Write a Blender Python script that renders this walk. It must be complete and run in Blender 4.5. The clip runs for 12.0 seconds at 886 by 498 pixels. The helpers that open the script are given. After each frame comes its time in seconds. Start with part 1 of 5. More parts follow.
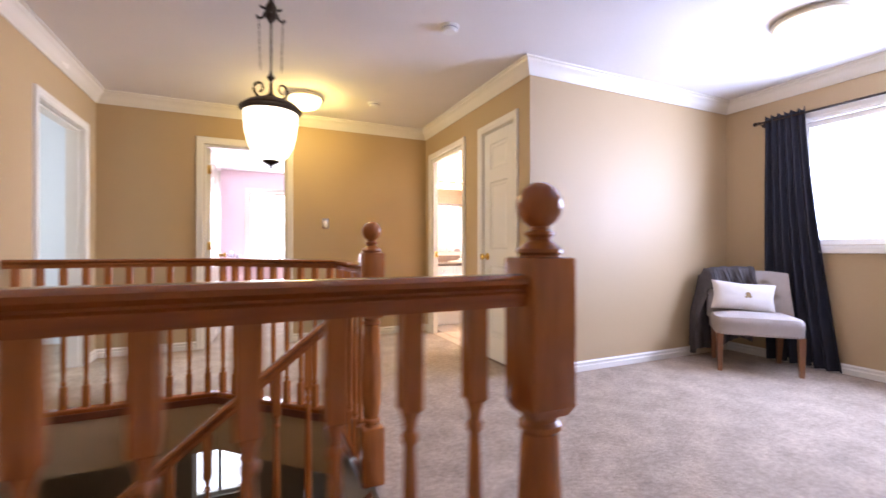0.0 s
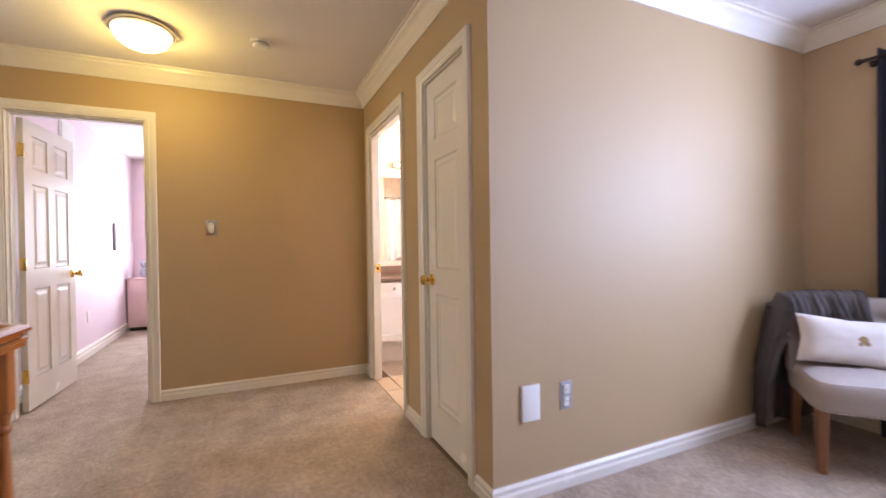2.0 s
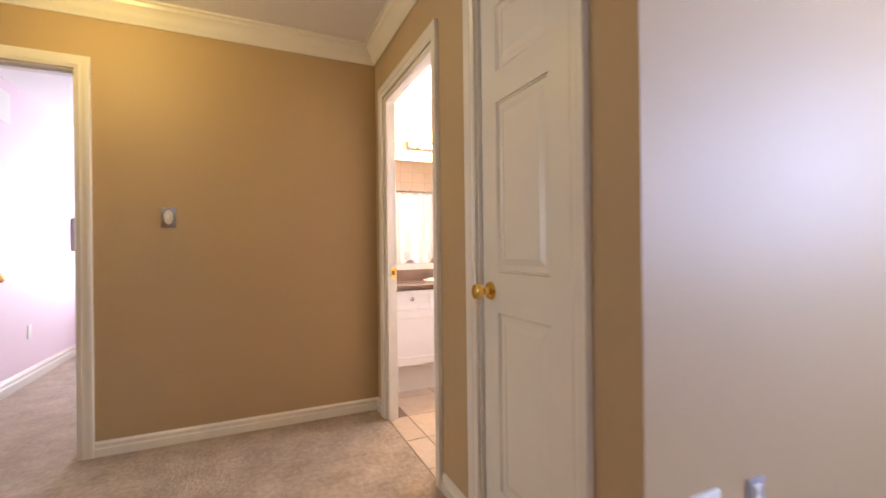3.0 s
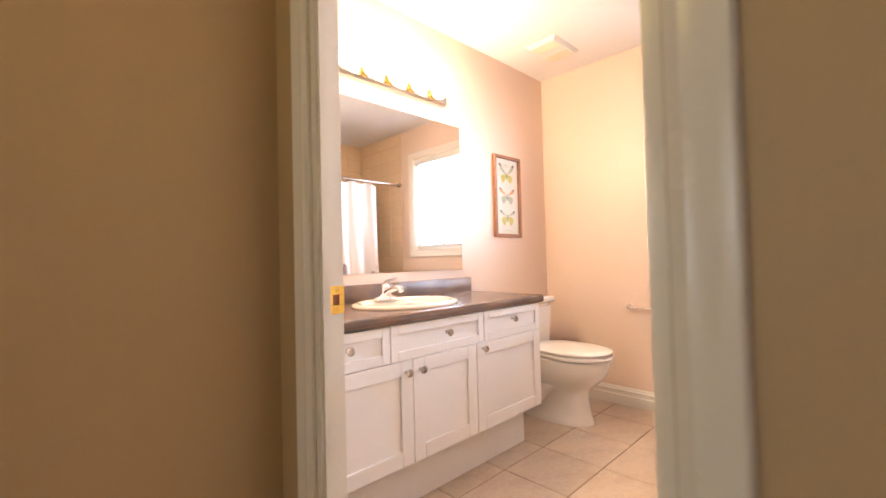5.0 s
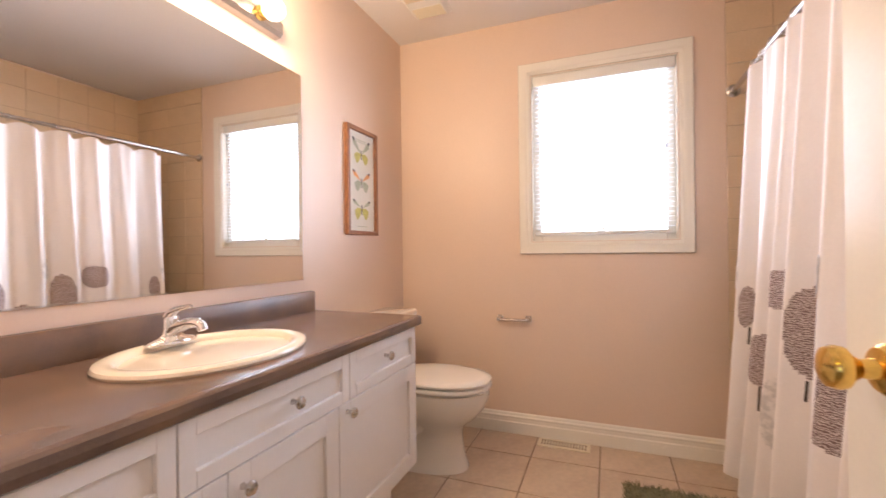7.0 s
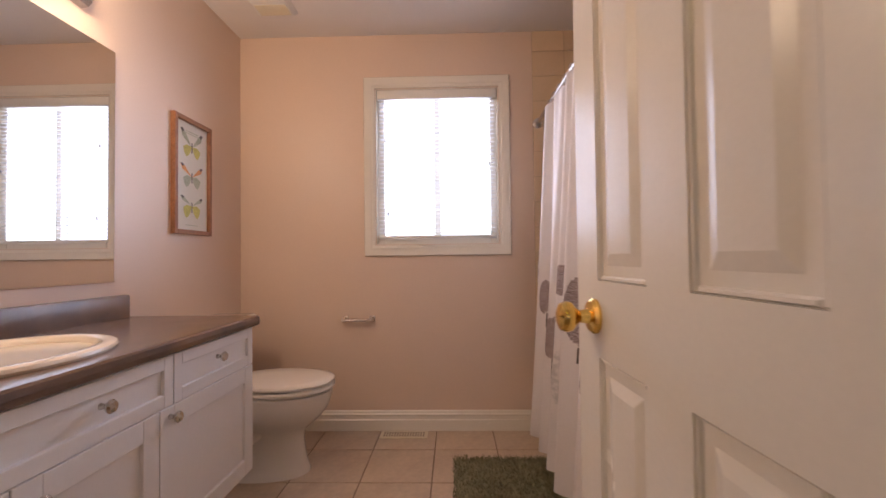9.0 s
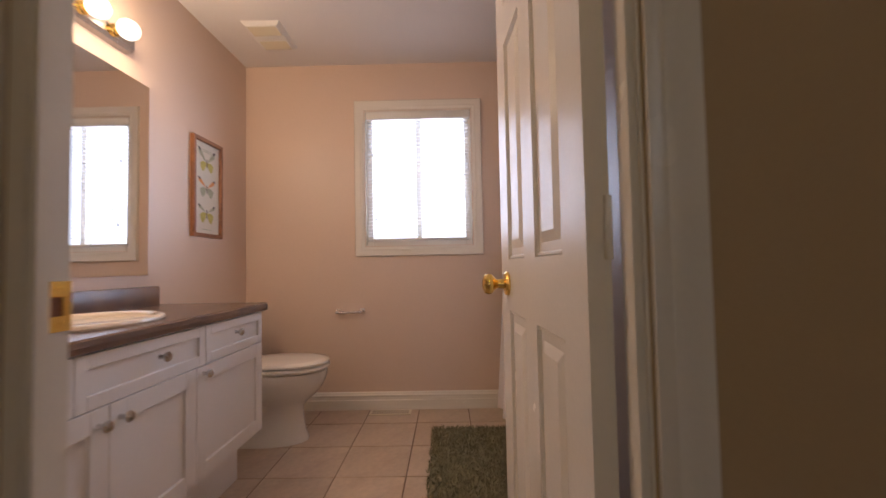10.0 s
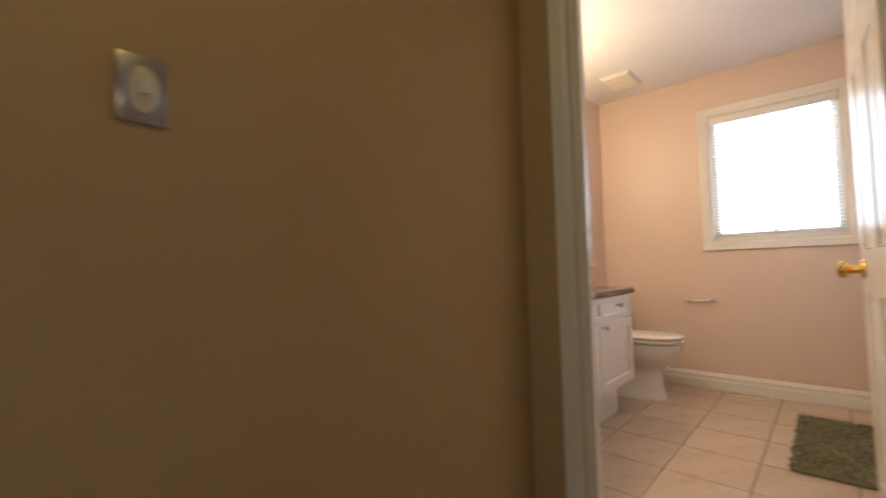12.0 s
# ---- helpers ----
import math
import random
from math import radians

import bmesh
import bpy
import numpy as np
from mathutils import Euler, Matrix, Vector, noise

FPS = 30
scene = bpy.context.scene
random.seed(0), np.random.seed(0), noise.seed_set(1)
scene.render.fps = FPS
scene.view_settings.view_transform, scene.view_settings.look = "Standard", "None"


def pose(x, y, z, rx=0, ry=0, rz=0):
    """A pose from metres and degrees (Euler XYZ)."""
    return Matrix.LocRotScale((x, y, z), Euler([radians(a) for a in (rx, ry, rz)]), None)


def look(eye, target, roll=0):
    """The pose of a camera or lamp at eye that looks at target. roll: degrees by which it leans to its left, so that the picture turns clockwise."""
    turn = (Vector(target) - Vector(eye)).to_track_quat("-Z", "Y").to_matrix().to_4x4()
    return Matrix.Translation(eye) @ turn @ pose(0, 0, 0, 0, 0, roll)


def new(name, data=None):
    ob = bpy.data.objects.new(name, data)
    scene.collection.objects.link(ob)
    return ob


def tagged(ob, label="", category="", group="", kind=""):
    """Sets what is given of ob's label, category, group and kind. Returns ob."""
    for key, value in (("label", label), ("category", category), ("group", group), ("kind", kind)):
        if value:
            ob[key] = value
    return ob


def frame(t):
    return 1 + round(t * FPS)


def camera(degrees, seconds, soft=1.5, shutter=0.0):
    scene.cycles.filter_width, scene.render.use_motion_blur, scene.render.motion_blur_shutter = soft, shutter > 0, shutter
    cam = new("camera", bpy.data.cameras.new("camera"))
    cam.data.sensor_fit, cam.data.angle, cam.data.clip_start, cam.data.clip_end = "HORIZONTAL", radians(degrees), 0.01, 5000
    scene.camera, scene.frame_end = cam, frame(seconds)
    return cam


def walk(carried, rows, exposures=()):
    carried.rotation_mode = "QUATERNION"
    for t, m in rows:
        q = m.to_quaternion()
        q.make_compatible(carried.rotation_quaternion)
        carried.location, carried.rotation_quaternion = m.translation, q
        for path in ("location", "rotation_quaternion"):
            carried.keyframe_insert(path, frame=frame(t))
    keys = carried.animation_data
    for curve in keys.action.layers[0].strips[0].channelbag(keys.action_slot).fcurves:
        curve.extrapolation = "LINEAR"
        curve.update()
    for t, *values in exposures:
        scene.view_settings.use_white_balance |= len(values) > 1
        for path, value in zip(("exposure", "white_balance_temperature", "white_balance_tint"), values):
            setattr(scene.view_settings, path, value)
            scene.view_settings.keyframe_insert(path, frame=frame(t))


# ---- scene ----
cam = camera(92.9, 12.0, shutter=0.5)
PATH = [
    (0, (-1.916, -2.647, 0.981), (-1.095, -0.823, 0.984), 0.0),
    (0.3, (-1.69, -2.561, 0.991), (-0.823, -0.759, 0.994), -0.1),
    (0.5, (-1.546, -2.478, 1.008), (-0.665, -0.682, 1.01), -0.1),
    (0.6, (-1.477, -2.434, 1.013), (-0.592, -0.64, 1.014), -0.3),
    (1, (-1.212, -2.235, 1.034), (-0.33, -0.44, 1.037), -0.4),
    (1.5, (-0.99, -1.906, 1.07), (-0.15, -0.091, 1.068), -0.7),
    (2, (-0.906, -1.523, 1.112), (-0.082, 0.299, 1.093), -0.8),
    (2.5, (-0.815, -1.085, 1.081), (-0.019, 0.75, 1.078), -0.8),
    (3, (-0.765, -0.651, 1.069), (0.059, 1.171, 1.071), -0.7),
    (3.2, (-0.765, -0.488, 1.068), (0.105, 1.313, 1.072), -0.9),
    (4.8, (-0.506, 0.88, 1.031), (0.821, 2.376, 1.07), -0.3),
    (5, (-0.489, 0.978, 1.019), (0.909, 2.409, 1.066), -1.4),
    (5.5, (-0.306, 1.275, 1.043), (1.246, 2.536, 1.075), -0.9),
    (6, (-0.193, 1.427, 1.07), (1.451, 2.566, 1.081), -1.2),
    (6.5, (-0.073, 1.58, 1.042), (1.709, 2.486, 1.08), -0.6),
    (7, (-0.052, 1.538, 1.077), (1.811, 2.266, 1.079), -0.7),
    (7.5, (-0.049, 1.53, 1.073), (1.881, 2.052, 1.077), -0.5),
    (9.5, (-0.288, 1.406, 1.022), (1.711, 1.415, 1.07), -0.7),
    (9.8, (-0.419, 1.37, 1.012), (1.581, 1.385, 1.065), -0.6),
    (10, (-0.518, 1.376, 0.970), (1.481, 1.396, 1.050), -1.1),
    (10.5, (-0.794, 1.258, 0.99), (1.188, 1.519, 1.049), -1.4),
    (11, (-0.936, 1.204, 1.005), (0.947, 1.877, 1.063), -0.8),
    (11.5, (-1.116, 1.218, 1.008), (0.567, 2.298, 1.070), -1.1),
    (12, (-1.363, 1.293, 0.955), (0.108, 2.645, 1.052), -1.5),
]
EXPOSURES = [(0, 0.2, 6500, 18), (1.5, -0.17, 6500, 17), (3, -0.25, 6500, 18), (4.8, -0.58, 6500, 14), (5.5, -0.75, 6500, 13), (6.5, -1.12, 6500, 14), (7.5, -1.65, 6500, 19), (9.5, -2.28, 6500, 23),
             (10.5, -2.35, 6500, 17), (11, -2.3, 6500, 14), (12, -1.6, 6500, 9)]
walk(cam, [(t, look(e, g, r)) for t, e, g, r in PATH], EXPOSURES)

# ---- light ----
world = bpy.data.worlds.new("world")
scene.world = world
world.use_nodes = True
sky = world.node_tree.nodes.new("ShaderNodeTexSky")
sky.sky_type, sky.sun_disc = "NISHITA", False
sky.sun_elevation, sky.sun_rotation = radians(40), radians(60)
world.node_tree.links.new(sky.outputs[0], world.node_tree.nodes["Background"].inputs[0])
world.node_tree.nodes["Background"].inputs[1].default_value = 0.12


def window_light(x, y, z, aim, w, h, power, colour):
    """Daylight of the sky, standing in a window's opening."""
    d = bpy.data.lights.new("window_light", "AREA")
    d.shape, d.size, d.size_y, d.energy, d.color = "RECTANGLE", w, h, power, colour
    new("window_light", d).matrix_world = look((x, y, z), aim)


def bulb_light(x, y, z, power, colour, r=0.05):
    d = bpy.data.lights.new("bulb_light", "POINT")
    d.energy, d.color, d.shadow_soft_size = power, colour, r
    new("bulb_light", d).location = (x, y, z)


DAY = (0.74, 0.84, 1.0)
WARM = (1.0, 0.76, 0.20)
window_light(2.58, -1.47, 1.54, (0, -1.47, 1.54), 2.0, 1.4, 205, (0.50, 0.63, 1.0))          # loft window
window_light(2.62, 1.567, 1.59, (0, 1.567, 1.59), 1.2, 1.3, 440, (0.68, 0.80, 1.0))          # bathroom window
window_light(-1.45, 6.12, 1.4, (-1.45, 0, 1.4), 1.1, 1.25, 105, DAY)           # pink bedroom window
window_light(-5.45, 1.75, 1.45, (0, 1.75, 1.45), 1.1, 1.2, 34, (0.8, 0.92, 1.0))  # side room window
window_light(-2.3, 3.5, -1.5, (-2.3, 0, -1.5), 0.62, 1.25, 9, DAY)             # lower hall window
bulb_light(-1.476, 1.47, 2.24, 16, WARM, 0.09)
bulb_light(1.25, -1.2, 2.24, 5, (1.0, 0.8, 0.55), 0.09)
for i in range(5):
    bulb_light(0.555 + i * 0.152, 2.668, 1.965, 22, (1.0, 0.76, 0.49), 0.04)
bulb_light(-1.83, -0.19, 1.62, 6, (1.0, 0.8, 0.5), 0.06)

# ---- materials ----


def mat(name, colour, rough=0.5, metal=0.0, vary=0.06, scale=8.0, fine=120.0, bump=0.0, bump_scale=None, coat=0.0, per_piece=0.0, stretch=None):
    """A surface with variation at two scales and a fine relief."""
    m = bpy.data.materials.new(name)
    m.use_nodes = True
    n, l = m.node_tree.nodes, m.node_tree.links
    b = n["Principled BSDF"]
    tc = n.new("ShaderNodeTexCoord")
    src = tc.outputs["Object"]
    if stretch:
        mp = n.new("ShaderNodeMapping")
        mp.inputs["Scale"].default_value = stretch
        l.new(src, mp.inputs[0])
        src = mp.outputs[0]
    a, f = n.new("ShaderNodeTexNoise"), n.new("ShaderNodeTexNoise")
    a.inputs["Scale"].default_value, f.inputs["Scale"].default_value = scale, fine
    a.inputs["Detail"].default_value, f.inputs["Detail"].default_value = 4, 3
    l.new(src, a.inputs["Vector"]), l.new(src, f.inputs["Vector"])
    add = n.new("ShaderNodeMath")
    add.operation = "ADD"
    l.new(a.outputs[0], add.inputs[0]), l.new(f.outputs[0], add.inputs[1])
    r = n.new("ShaderNodeMapRange")
    r.inputs[1].default_value, r.inputs[2].default_value = 0.6, 1.4
    r.inputs[3].default_value, r.inputs[4].default_value = 1 - vary, 1 + vary
    l.new(add.outputs[0], r.inputs[0])
    val = r.outputs[0]
    if per_piece:
        info = n.new("ShaderNodeObjectInfo")
        pr = n.new("ShaderNodeMapRange")
        pr.inputs[3].default_value, pr.inputs[4].default_value = 1 - per_piece, 1 + per_piece
        l.new(info.outputs["Random"], pr.inputs[0])
        mul = n.new("ShaderNodeMath")
        mul.operation = "MULTIPLY"
        l.new(val, mul.inputs[0]), l.new(pr.outputs[0], mul.inputs[1])
        val = mul.outputs[0]
    hs = n.new("ShaderNodeHueSaturation")
    hs.inputs["Color"].default_value = (*colour, 1)
    l.new(val, hs.inputs["Value"])
    l.new(hs.outputs[0], b.inputs["Base Color"])
    rr = n.new("ShaderNodeMapRange")
    rr.inputs[3].default_value, rr.inputs[4].default_value = max(rough - 0.06, 0.02), min(rough + 0.06, 1)
    l.new(a.outputs[0], rr.inputs[0]), l.new(rr.outputs[0], b.inputs["Roughness"])
    b.inputs["Metallic"].default_value = metal
    b.inputs["Coat Weight"].default_value = coat
    if bump:
        bn = n.new("ShaderNodeTexNoise")
        bn.inputs["Scale"].default_value = bump_scale or fine
        bn.inputs["Detail"].default_value = 3
        l.new(src, bn.inputs["Vector"])
        bp = n.new("ShaderNodeBump")
        bp.inputs["Strength"].default_value, bp.inputs["Distance"].default_value = bump, 0.01
        l.new(bn.outputs[0], bp.inputs["Height"]), l.new(bp.outputs[0], b.inputs["Normal"])
    return m


def glow(name, colour, strength):
    m = bpy.data.materials.new(name)
    m.use_nodes = True
    b = m.node_tree.nodes["Principled BSDF"]
    b.inputs["Base Color"].default_value = (0.9, 0.88, 0.82, 1)
    b.inputs["Emission Color"].default_value = (*colour, 1)
    b.inputs["Emission Strength"].default_value = strength
    return m


def clear_glass(name):
    m = bpy.data.materials.new(name)
    m.use_nodes = True
    b = m.node_tree.nodes["Principled BSDF"]
    b.inputs["Transmission Weight"].default_value, b.inputs["Roughness"].default_value, b.inputs["IOR"].default_value = 1, 0.0, 1.02
    return m


M_TAN = mat("tan_wall_paint", (0.475, 0.337, 0.180), 0.56, vary=0.03, scale=1.5, bump=0.06, bump_scale=260)
M_PEACH = mat("peach_wall_paint", (0.70, 0.54, 0.425), 0.42, vary=0.03, scale=1.5, bump=0.06, bump_scale=260)
M_PINK = mat("pink_wall_paint", (0.82, 0.66, 0.70), 0.55, vary=0.03, scale=1.5, bump=0.05, bump_scale=260)
M_PALE = mat("pale_blue_paint", (0.74, 0.78, 0.80), 0.55, vary=0.03, scale=1.5)
M_CEIL = mat("ceiling_paint", (0.78, 0.74, 0.71), 0.8, vary=0.03, scale=2, bump=0.12, bump_scale=180)
M_WHITE = mat("white_gloss_paint", (0.80, 0.75, 0.66), 0.25, vary=0.025, scale=4, bump=0.03, bump_scale=90)
M_CAB = mat("white_cabinet_lacquer", (0.82, 0.79, 0.76), 0.38, vary=0.02, scale=4)
M_CARPET = mat("beige_carpet", (0.40, 0.31, 0.232), 0.95, vary=0.34, scale=6.0, fine=38, bump=0.8, bump_scale=60)
M_OAK = mat("stained_oak", (0.38, 0.120, 0.024), 0.2, vary=0.28, scale=6, fine=60, bump=0.05, coat=0.4, stretch=(1, 1, 0.12))
M_OAKRAIL = mat("stained_oak_rail", (0.30, 0.084, 0.016), 0.18, vary=0.28, scale=6, fine=60, bump=0.05, coat=0.4, stretch=(0.15, 0.5, 1))
M_DARKOAK = mat("dark_stained_oak", (0.17, 0.045, 0.016), 0.3, vary=0.25, scale=6, fine=60, coat=0.3)
M_WALNUT = mat("chair_leg_wood", (0.24, 0.10, 0.04), 0.4, vary=0.2, scale=10, fine=60, stretch=(1, 1, 0.15))
M_LINEN = mat("grey_linen", (0.42, 0.36, 0.315), 0.9, vary=0.07, scale=20, fine=400, bump=0.25, bump_scale=500)
M_THROW = mat("charcoal_knit", (0.10, 0.085, 0.085), 0.95, vary=0.25, scale=14, fine=220, bump=0.6, bump_scale=160)
M_PILLOW = mat("white_cotton", (0.76, 0.70, 0.64), 0.9, vary=0.04, scale=12, fine=300, bump=0.15, bump_scale=300)
M_NAVY = mat("navy_curtain_cloth", (0.018, 0.020, 0.034), 0.8, vary=0.15, scale=12, fine=400, bump=0.1, bump_scale=400)
M_BRONZE = mat("dark_bronze", (0.045, 0.033, 0.026), 0.4, metal=0.8, vary=0.2, scale=30)
M_BRASS = mat("polished_brass", (0.82, 0.56, 0.16), 0.16, metal=1, vary=0.06, scale=30)
M_NICKEL = mat("brushed_nickel", (0.62, 0.59, 0.56), 0.22, metal=1, vary=0.05, scale=30)
M_CHROME = mat("chrome", (0.86, 0.86, 0.87), 0.06, metal=1, vary=0.02, scale=30)
M_PORCELAIN = mat("white_porcelain", (0.84, 0.79, 0.72), 0.12, vary=0.02, scale=5, coat=0.5)
M_CREAMSINK = mat("cream_porcelain", (0.84, 0.74, 0.60), 0.12, vary=0.02, scale=5, coat=0.5)
M_COUNTER = mat("dark_laminate", (0.105, 0.068, 0.052), 0.24, vary=0.14, scale=9, fine=320)
M_TILE = mat("beige_floor_tile", (0.57, 0.44, 0.32), 0.3, vary=0.12, scale=5, fine=40, bump=0.05, bump_scale=30, per_piece=0.05)
M_GROUT = mat("brown_grout", (0.23, 0.16, 0.11), 0.9, vary=0.15, scale=20)
M_WALLTILE = mat("cream_wall_tile", (0.70, 0.53, 0.36), 0.22, vary=0.06, scale=8, per_piece=0.04)
M_WALLGROUT = mat("tan_grout", (0.5, 0.38, 0.27), 0.9)
M_RUG = mat("green_rug_pile", (0.235, 0.215, 0.125), 1.0, vary=0.4, scale=25, fine=150)
M_SHEER = mat("white_shower_curtain", (0.82, 0.77, 0.75), 0.75, vary=0.03, scale=8)
M_LEAFPRINT = mat("printed_leaf", (0.17, 0.11, 0.105), 0.85, vary=0.2, scale=30, fine=260)
M_LEAFPALE = mat("printed_pale_leaf", (0.60, 0.57, 0.56), 0.85, vary=0.12, scale=30)
M_PLASTIC = mat("white_plastic", (0.80, 0.78, 0.73), 0.4, vary=0.02, scale=10)
M_IVORY = mat("ivory_plastic", (0.72, 0.64, 0.48), 0.35, vary=0.03, scale=10)
M_GREY = mat("grey_plastic", (0.36, 0.35, 0.36), 0.4, vary=0.03, scale=10)
M_DARK = mat("dark_void", (0.03, 0.025, 0.02), 0.9)
M_FRAME = mat("reddish_wood_frame", (0.25, 0.105, 0.045), 0.42, vary=0.4, scale=28, fine=90)
M_PAPER = mat("aged_print_paper", (0.74, 0.70, 0.60), 0.8, vary=0.04, scale=14)
M_WING_Y = mat("wing_olive_yellow", (0.52, 0.46, 0.13), 0.9, vary=0.25, scale=60)
M_WING_O = mat("wing_orange", (0.72, 0.33, 0.12), 0.9, vary=0.25, scale=60)
M_WING_G = mat("wing_grey_green", (0.42, 0.43, 0.30), 0.9, vary=0.3, scale=60)
M_WING_D = mat("wing_dark", (0.10, 0.08, 0.07), 0.9, vary=0.3, scale=60)
M_PINKFURN = mat("pink_lacquer", (0.82, 0.60, 0.58), 0.45, vary=0.03, scale=6)
M_TOY = mat("pale_grey_plush", (0.55, 0.58, 0.66), 0.95, vary=0.3, scale=30)
M_LOWFLOOR = mat("lower_floor_tile", (0.45, 0.38, 0.32), 0.4, vary=0.15, scale=5)
M_SLAT = mat("white_blind_slat", (0.80, 0.80, 0.80), 0.5, vary=0.03, scale=10)
M_GLASS = clear_glass("window_glass")
M_MIRROR = mat("mirror_silver", (0.90, 0.89, 0.87), 0.015, metal=1, vary=0.0)
M_MIRROR.node_tree.nodes["Map Range.001"].inputs[3].default_value = 0.0
M_MIRROR.node_tree.nodes["Map Range.001"].inputs[4].default_value = 0.005
M_SHADE = glow("lit_frosted_glass", (1.0, 0.90, 0.66), 2.6)
M_DOME = glow("lit_ceiling_glass", (1.0, 0.80, 0.42), 2.4)
M_DOME2 = glow("lit_ceiling_glass_pale", (1.0, 0.90, 0.70), 2.2)
M_BULB = glow("lit_globe_bulb", (1.0, 0.88, 0.68), 14)



def two_tone(m, other, scale, lo, hi, detail=5.0, kind="noise"):
    """Breaks a surface's colour with patches or strokes of a second colour."""
    n, l = m.node_tree.nodes, m.node_tree.links
    tc = n.new("ShaderNodeTexCoord")
    t = n.new("ShaderNodeTexNoise" if kind == "noise" else "ShaderNodeTexWave")
    t.inputs["Scale"].default_value, t.inputs["Detail"].default_value = scale, detail
    if kind == "wave":
        t.bands_direction = "Z"
        t.inputs["Distortion"].default_value, t.inputs["Detail Scale"].default_value = 9.0, 2.2
    l.new(tc.outputs["Object"], t.inputs["Vector"])
    r = n.new("ShaderNodeMapRange")
    r.inputs[1].default_value, r.inputs[2].default_value = lo, hi
    l.new(t.outputs["Fac"], r.inputs[0])
    mix = n.new("ShaderNodeMix")
    mix.data_type = "RGBA"
    l.new(r.outputs[0], mix.inputs[0])
    l.new(n["Hue/Saturation/Value"].outputs[0], mix.inputs[6])
    mix.inputs[7].default_value = (*other, 1)
    l.new(mix.outputs[2], n["Principled BSDF"].inputs["Base Color"])


two_tone(M_COUNTER, (0.20, 0.115, 0.065), 5.0, 0.42, 0.80)
two_tone(M_LEAFPRINT, (0.58, 0.50, 0.48), 48.0, 0.45, 0.70, 3.0, "wave")
two_tone(M_LEAFPALE, (0.78, 0.74, 0.72), 40.0, 0.45, 0.6)
two_tone(M_TILE, (0.47, 0.33, 0.235), 7.0, 0.5, 0.78)

# ---- building blocks ----


def link(name, bm, material, smooth=False):
    me = bpy.data.meshes.new(name)
    bmesh.ops.recalc_face_normals(bm, faces=bm.faces)
    bm.to_mesh(me)
    bm.free()
    me.materials.append(material)
    if smooth:
        for p in me.polygons:
            p.use_smooth = True
        me.set_sharp_from_angle(angle=radians(35))
    return new(name, me)


def part(name, bm, material, parent, label="", smooth=True):
    """One mesh under a thing or a part, in its parent's own space."""
    ob = link(name, bm, material, smooth)
    ob.parent = parent
    return tagged(ob, label)


def thing(name, label, category, m=None, group=""):
    ob = new(name)
    ob.empty_display_size = 0.05
    ob.matrix_world = m or Matrix.Identity(4)
    return tagged(ob, label, category, group)


def structure(name, bm, material, label="", smooth=False):
    return tagged(link(name, bm, material, smooth), label, "", "", "structure")


def box(bm, lo, hi, bevel=0.0, seg=2):
    """An upright block between two corners, its edges rounded by bevel."""
    lo, hi = Vector(lo), Vector(hi)
    made = bmesh.ops.create_cube(bm, size=1, matrix=Matrix.Translation((lo + hi) / 2) @ Matrix.Diagonal((*(hi - lo), 1)))
    if bevel:
        edges = {e for v in made["verts"] for e in v.link_edges}
        bmesh.ops.bevel(bm, geom=list(edges), offset=bevel, segments=seg, profile=0.5, affect="EDGES")
    return bm


def lathe(bm, profile, seg=20, m=None):
    """A turned body: (radius, height) pairs about the z axis of m."""
    m = m or Matrix.Identity(4)
    rings = []
    for r, z in profile:
        rings.append([bm.verts.new(m @ Vector((max(r, 0.0004) * math.cos(a * math.tau / seg), max(r, 0.0004) * math.sin(a * math.tau / seg), z))) for a in range(seg)])
    for p, q in zip(rings, rings[1:]):
        for i in range(seg):
            bm.faces.new((p[i], p[(i + 1) % seg], q[(i + 1) % seg], q[i]))
    bm.faces.new(rings[0][::-1])
    bm.faces.new(rings[-1])
    return bm


def tube(bm, pts, r, seg=8):
    """A round bar along points; r is one radius or one for each point."""
    pts = [Vector(p) for p in pts]
    rs = r if isinstance(r, (list, tuple)) else [r] * len(pts)
    rings = []
    for i, p in enumerate(pts):
        d = (pts[min(i + 1, len(pts) - 1)] - pts[max(i - 1, 0)]).normalized()
        s = d.cross(Vector((0, 0, 1)) if abs(d.z) < 0.95 else Vector((1, 0, 0))).normalized()
        u = s.cross(d)
        rings.append([bm.verts.new(p + rs[i] * (math.cos(a * math.tau / seg) * s + math.sin(a * math.tau / seg) * u)) for a in range(seg)])
    for p, q in zip(rings, rings[1:]):
        for i in range(seg):
            bm.faces.new((p[i], p[(i + 1) % seg], q[(i + 1) % seg], q[i]))
    bm.faces.new(rings[0][::-1])
    bm.faces.new(rings[-1])
    return bm


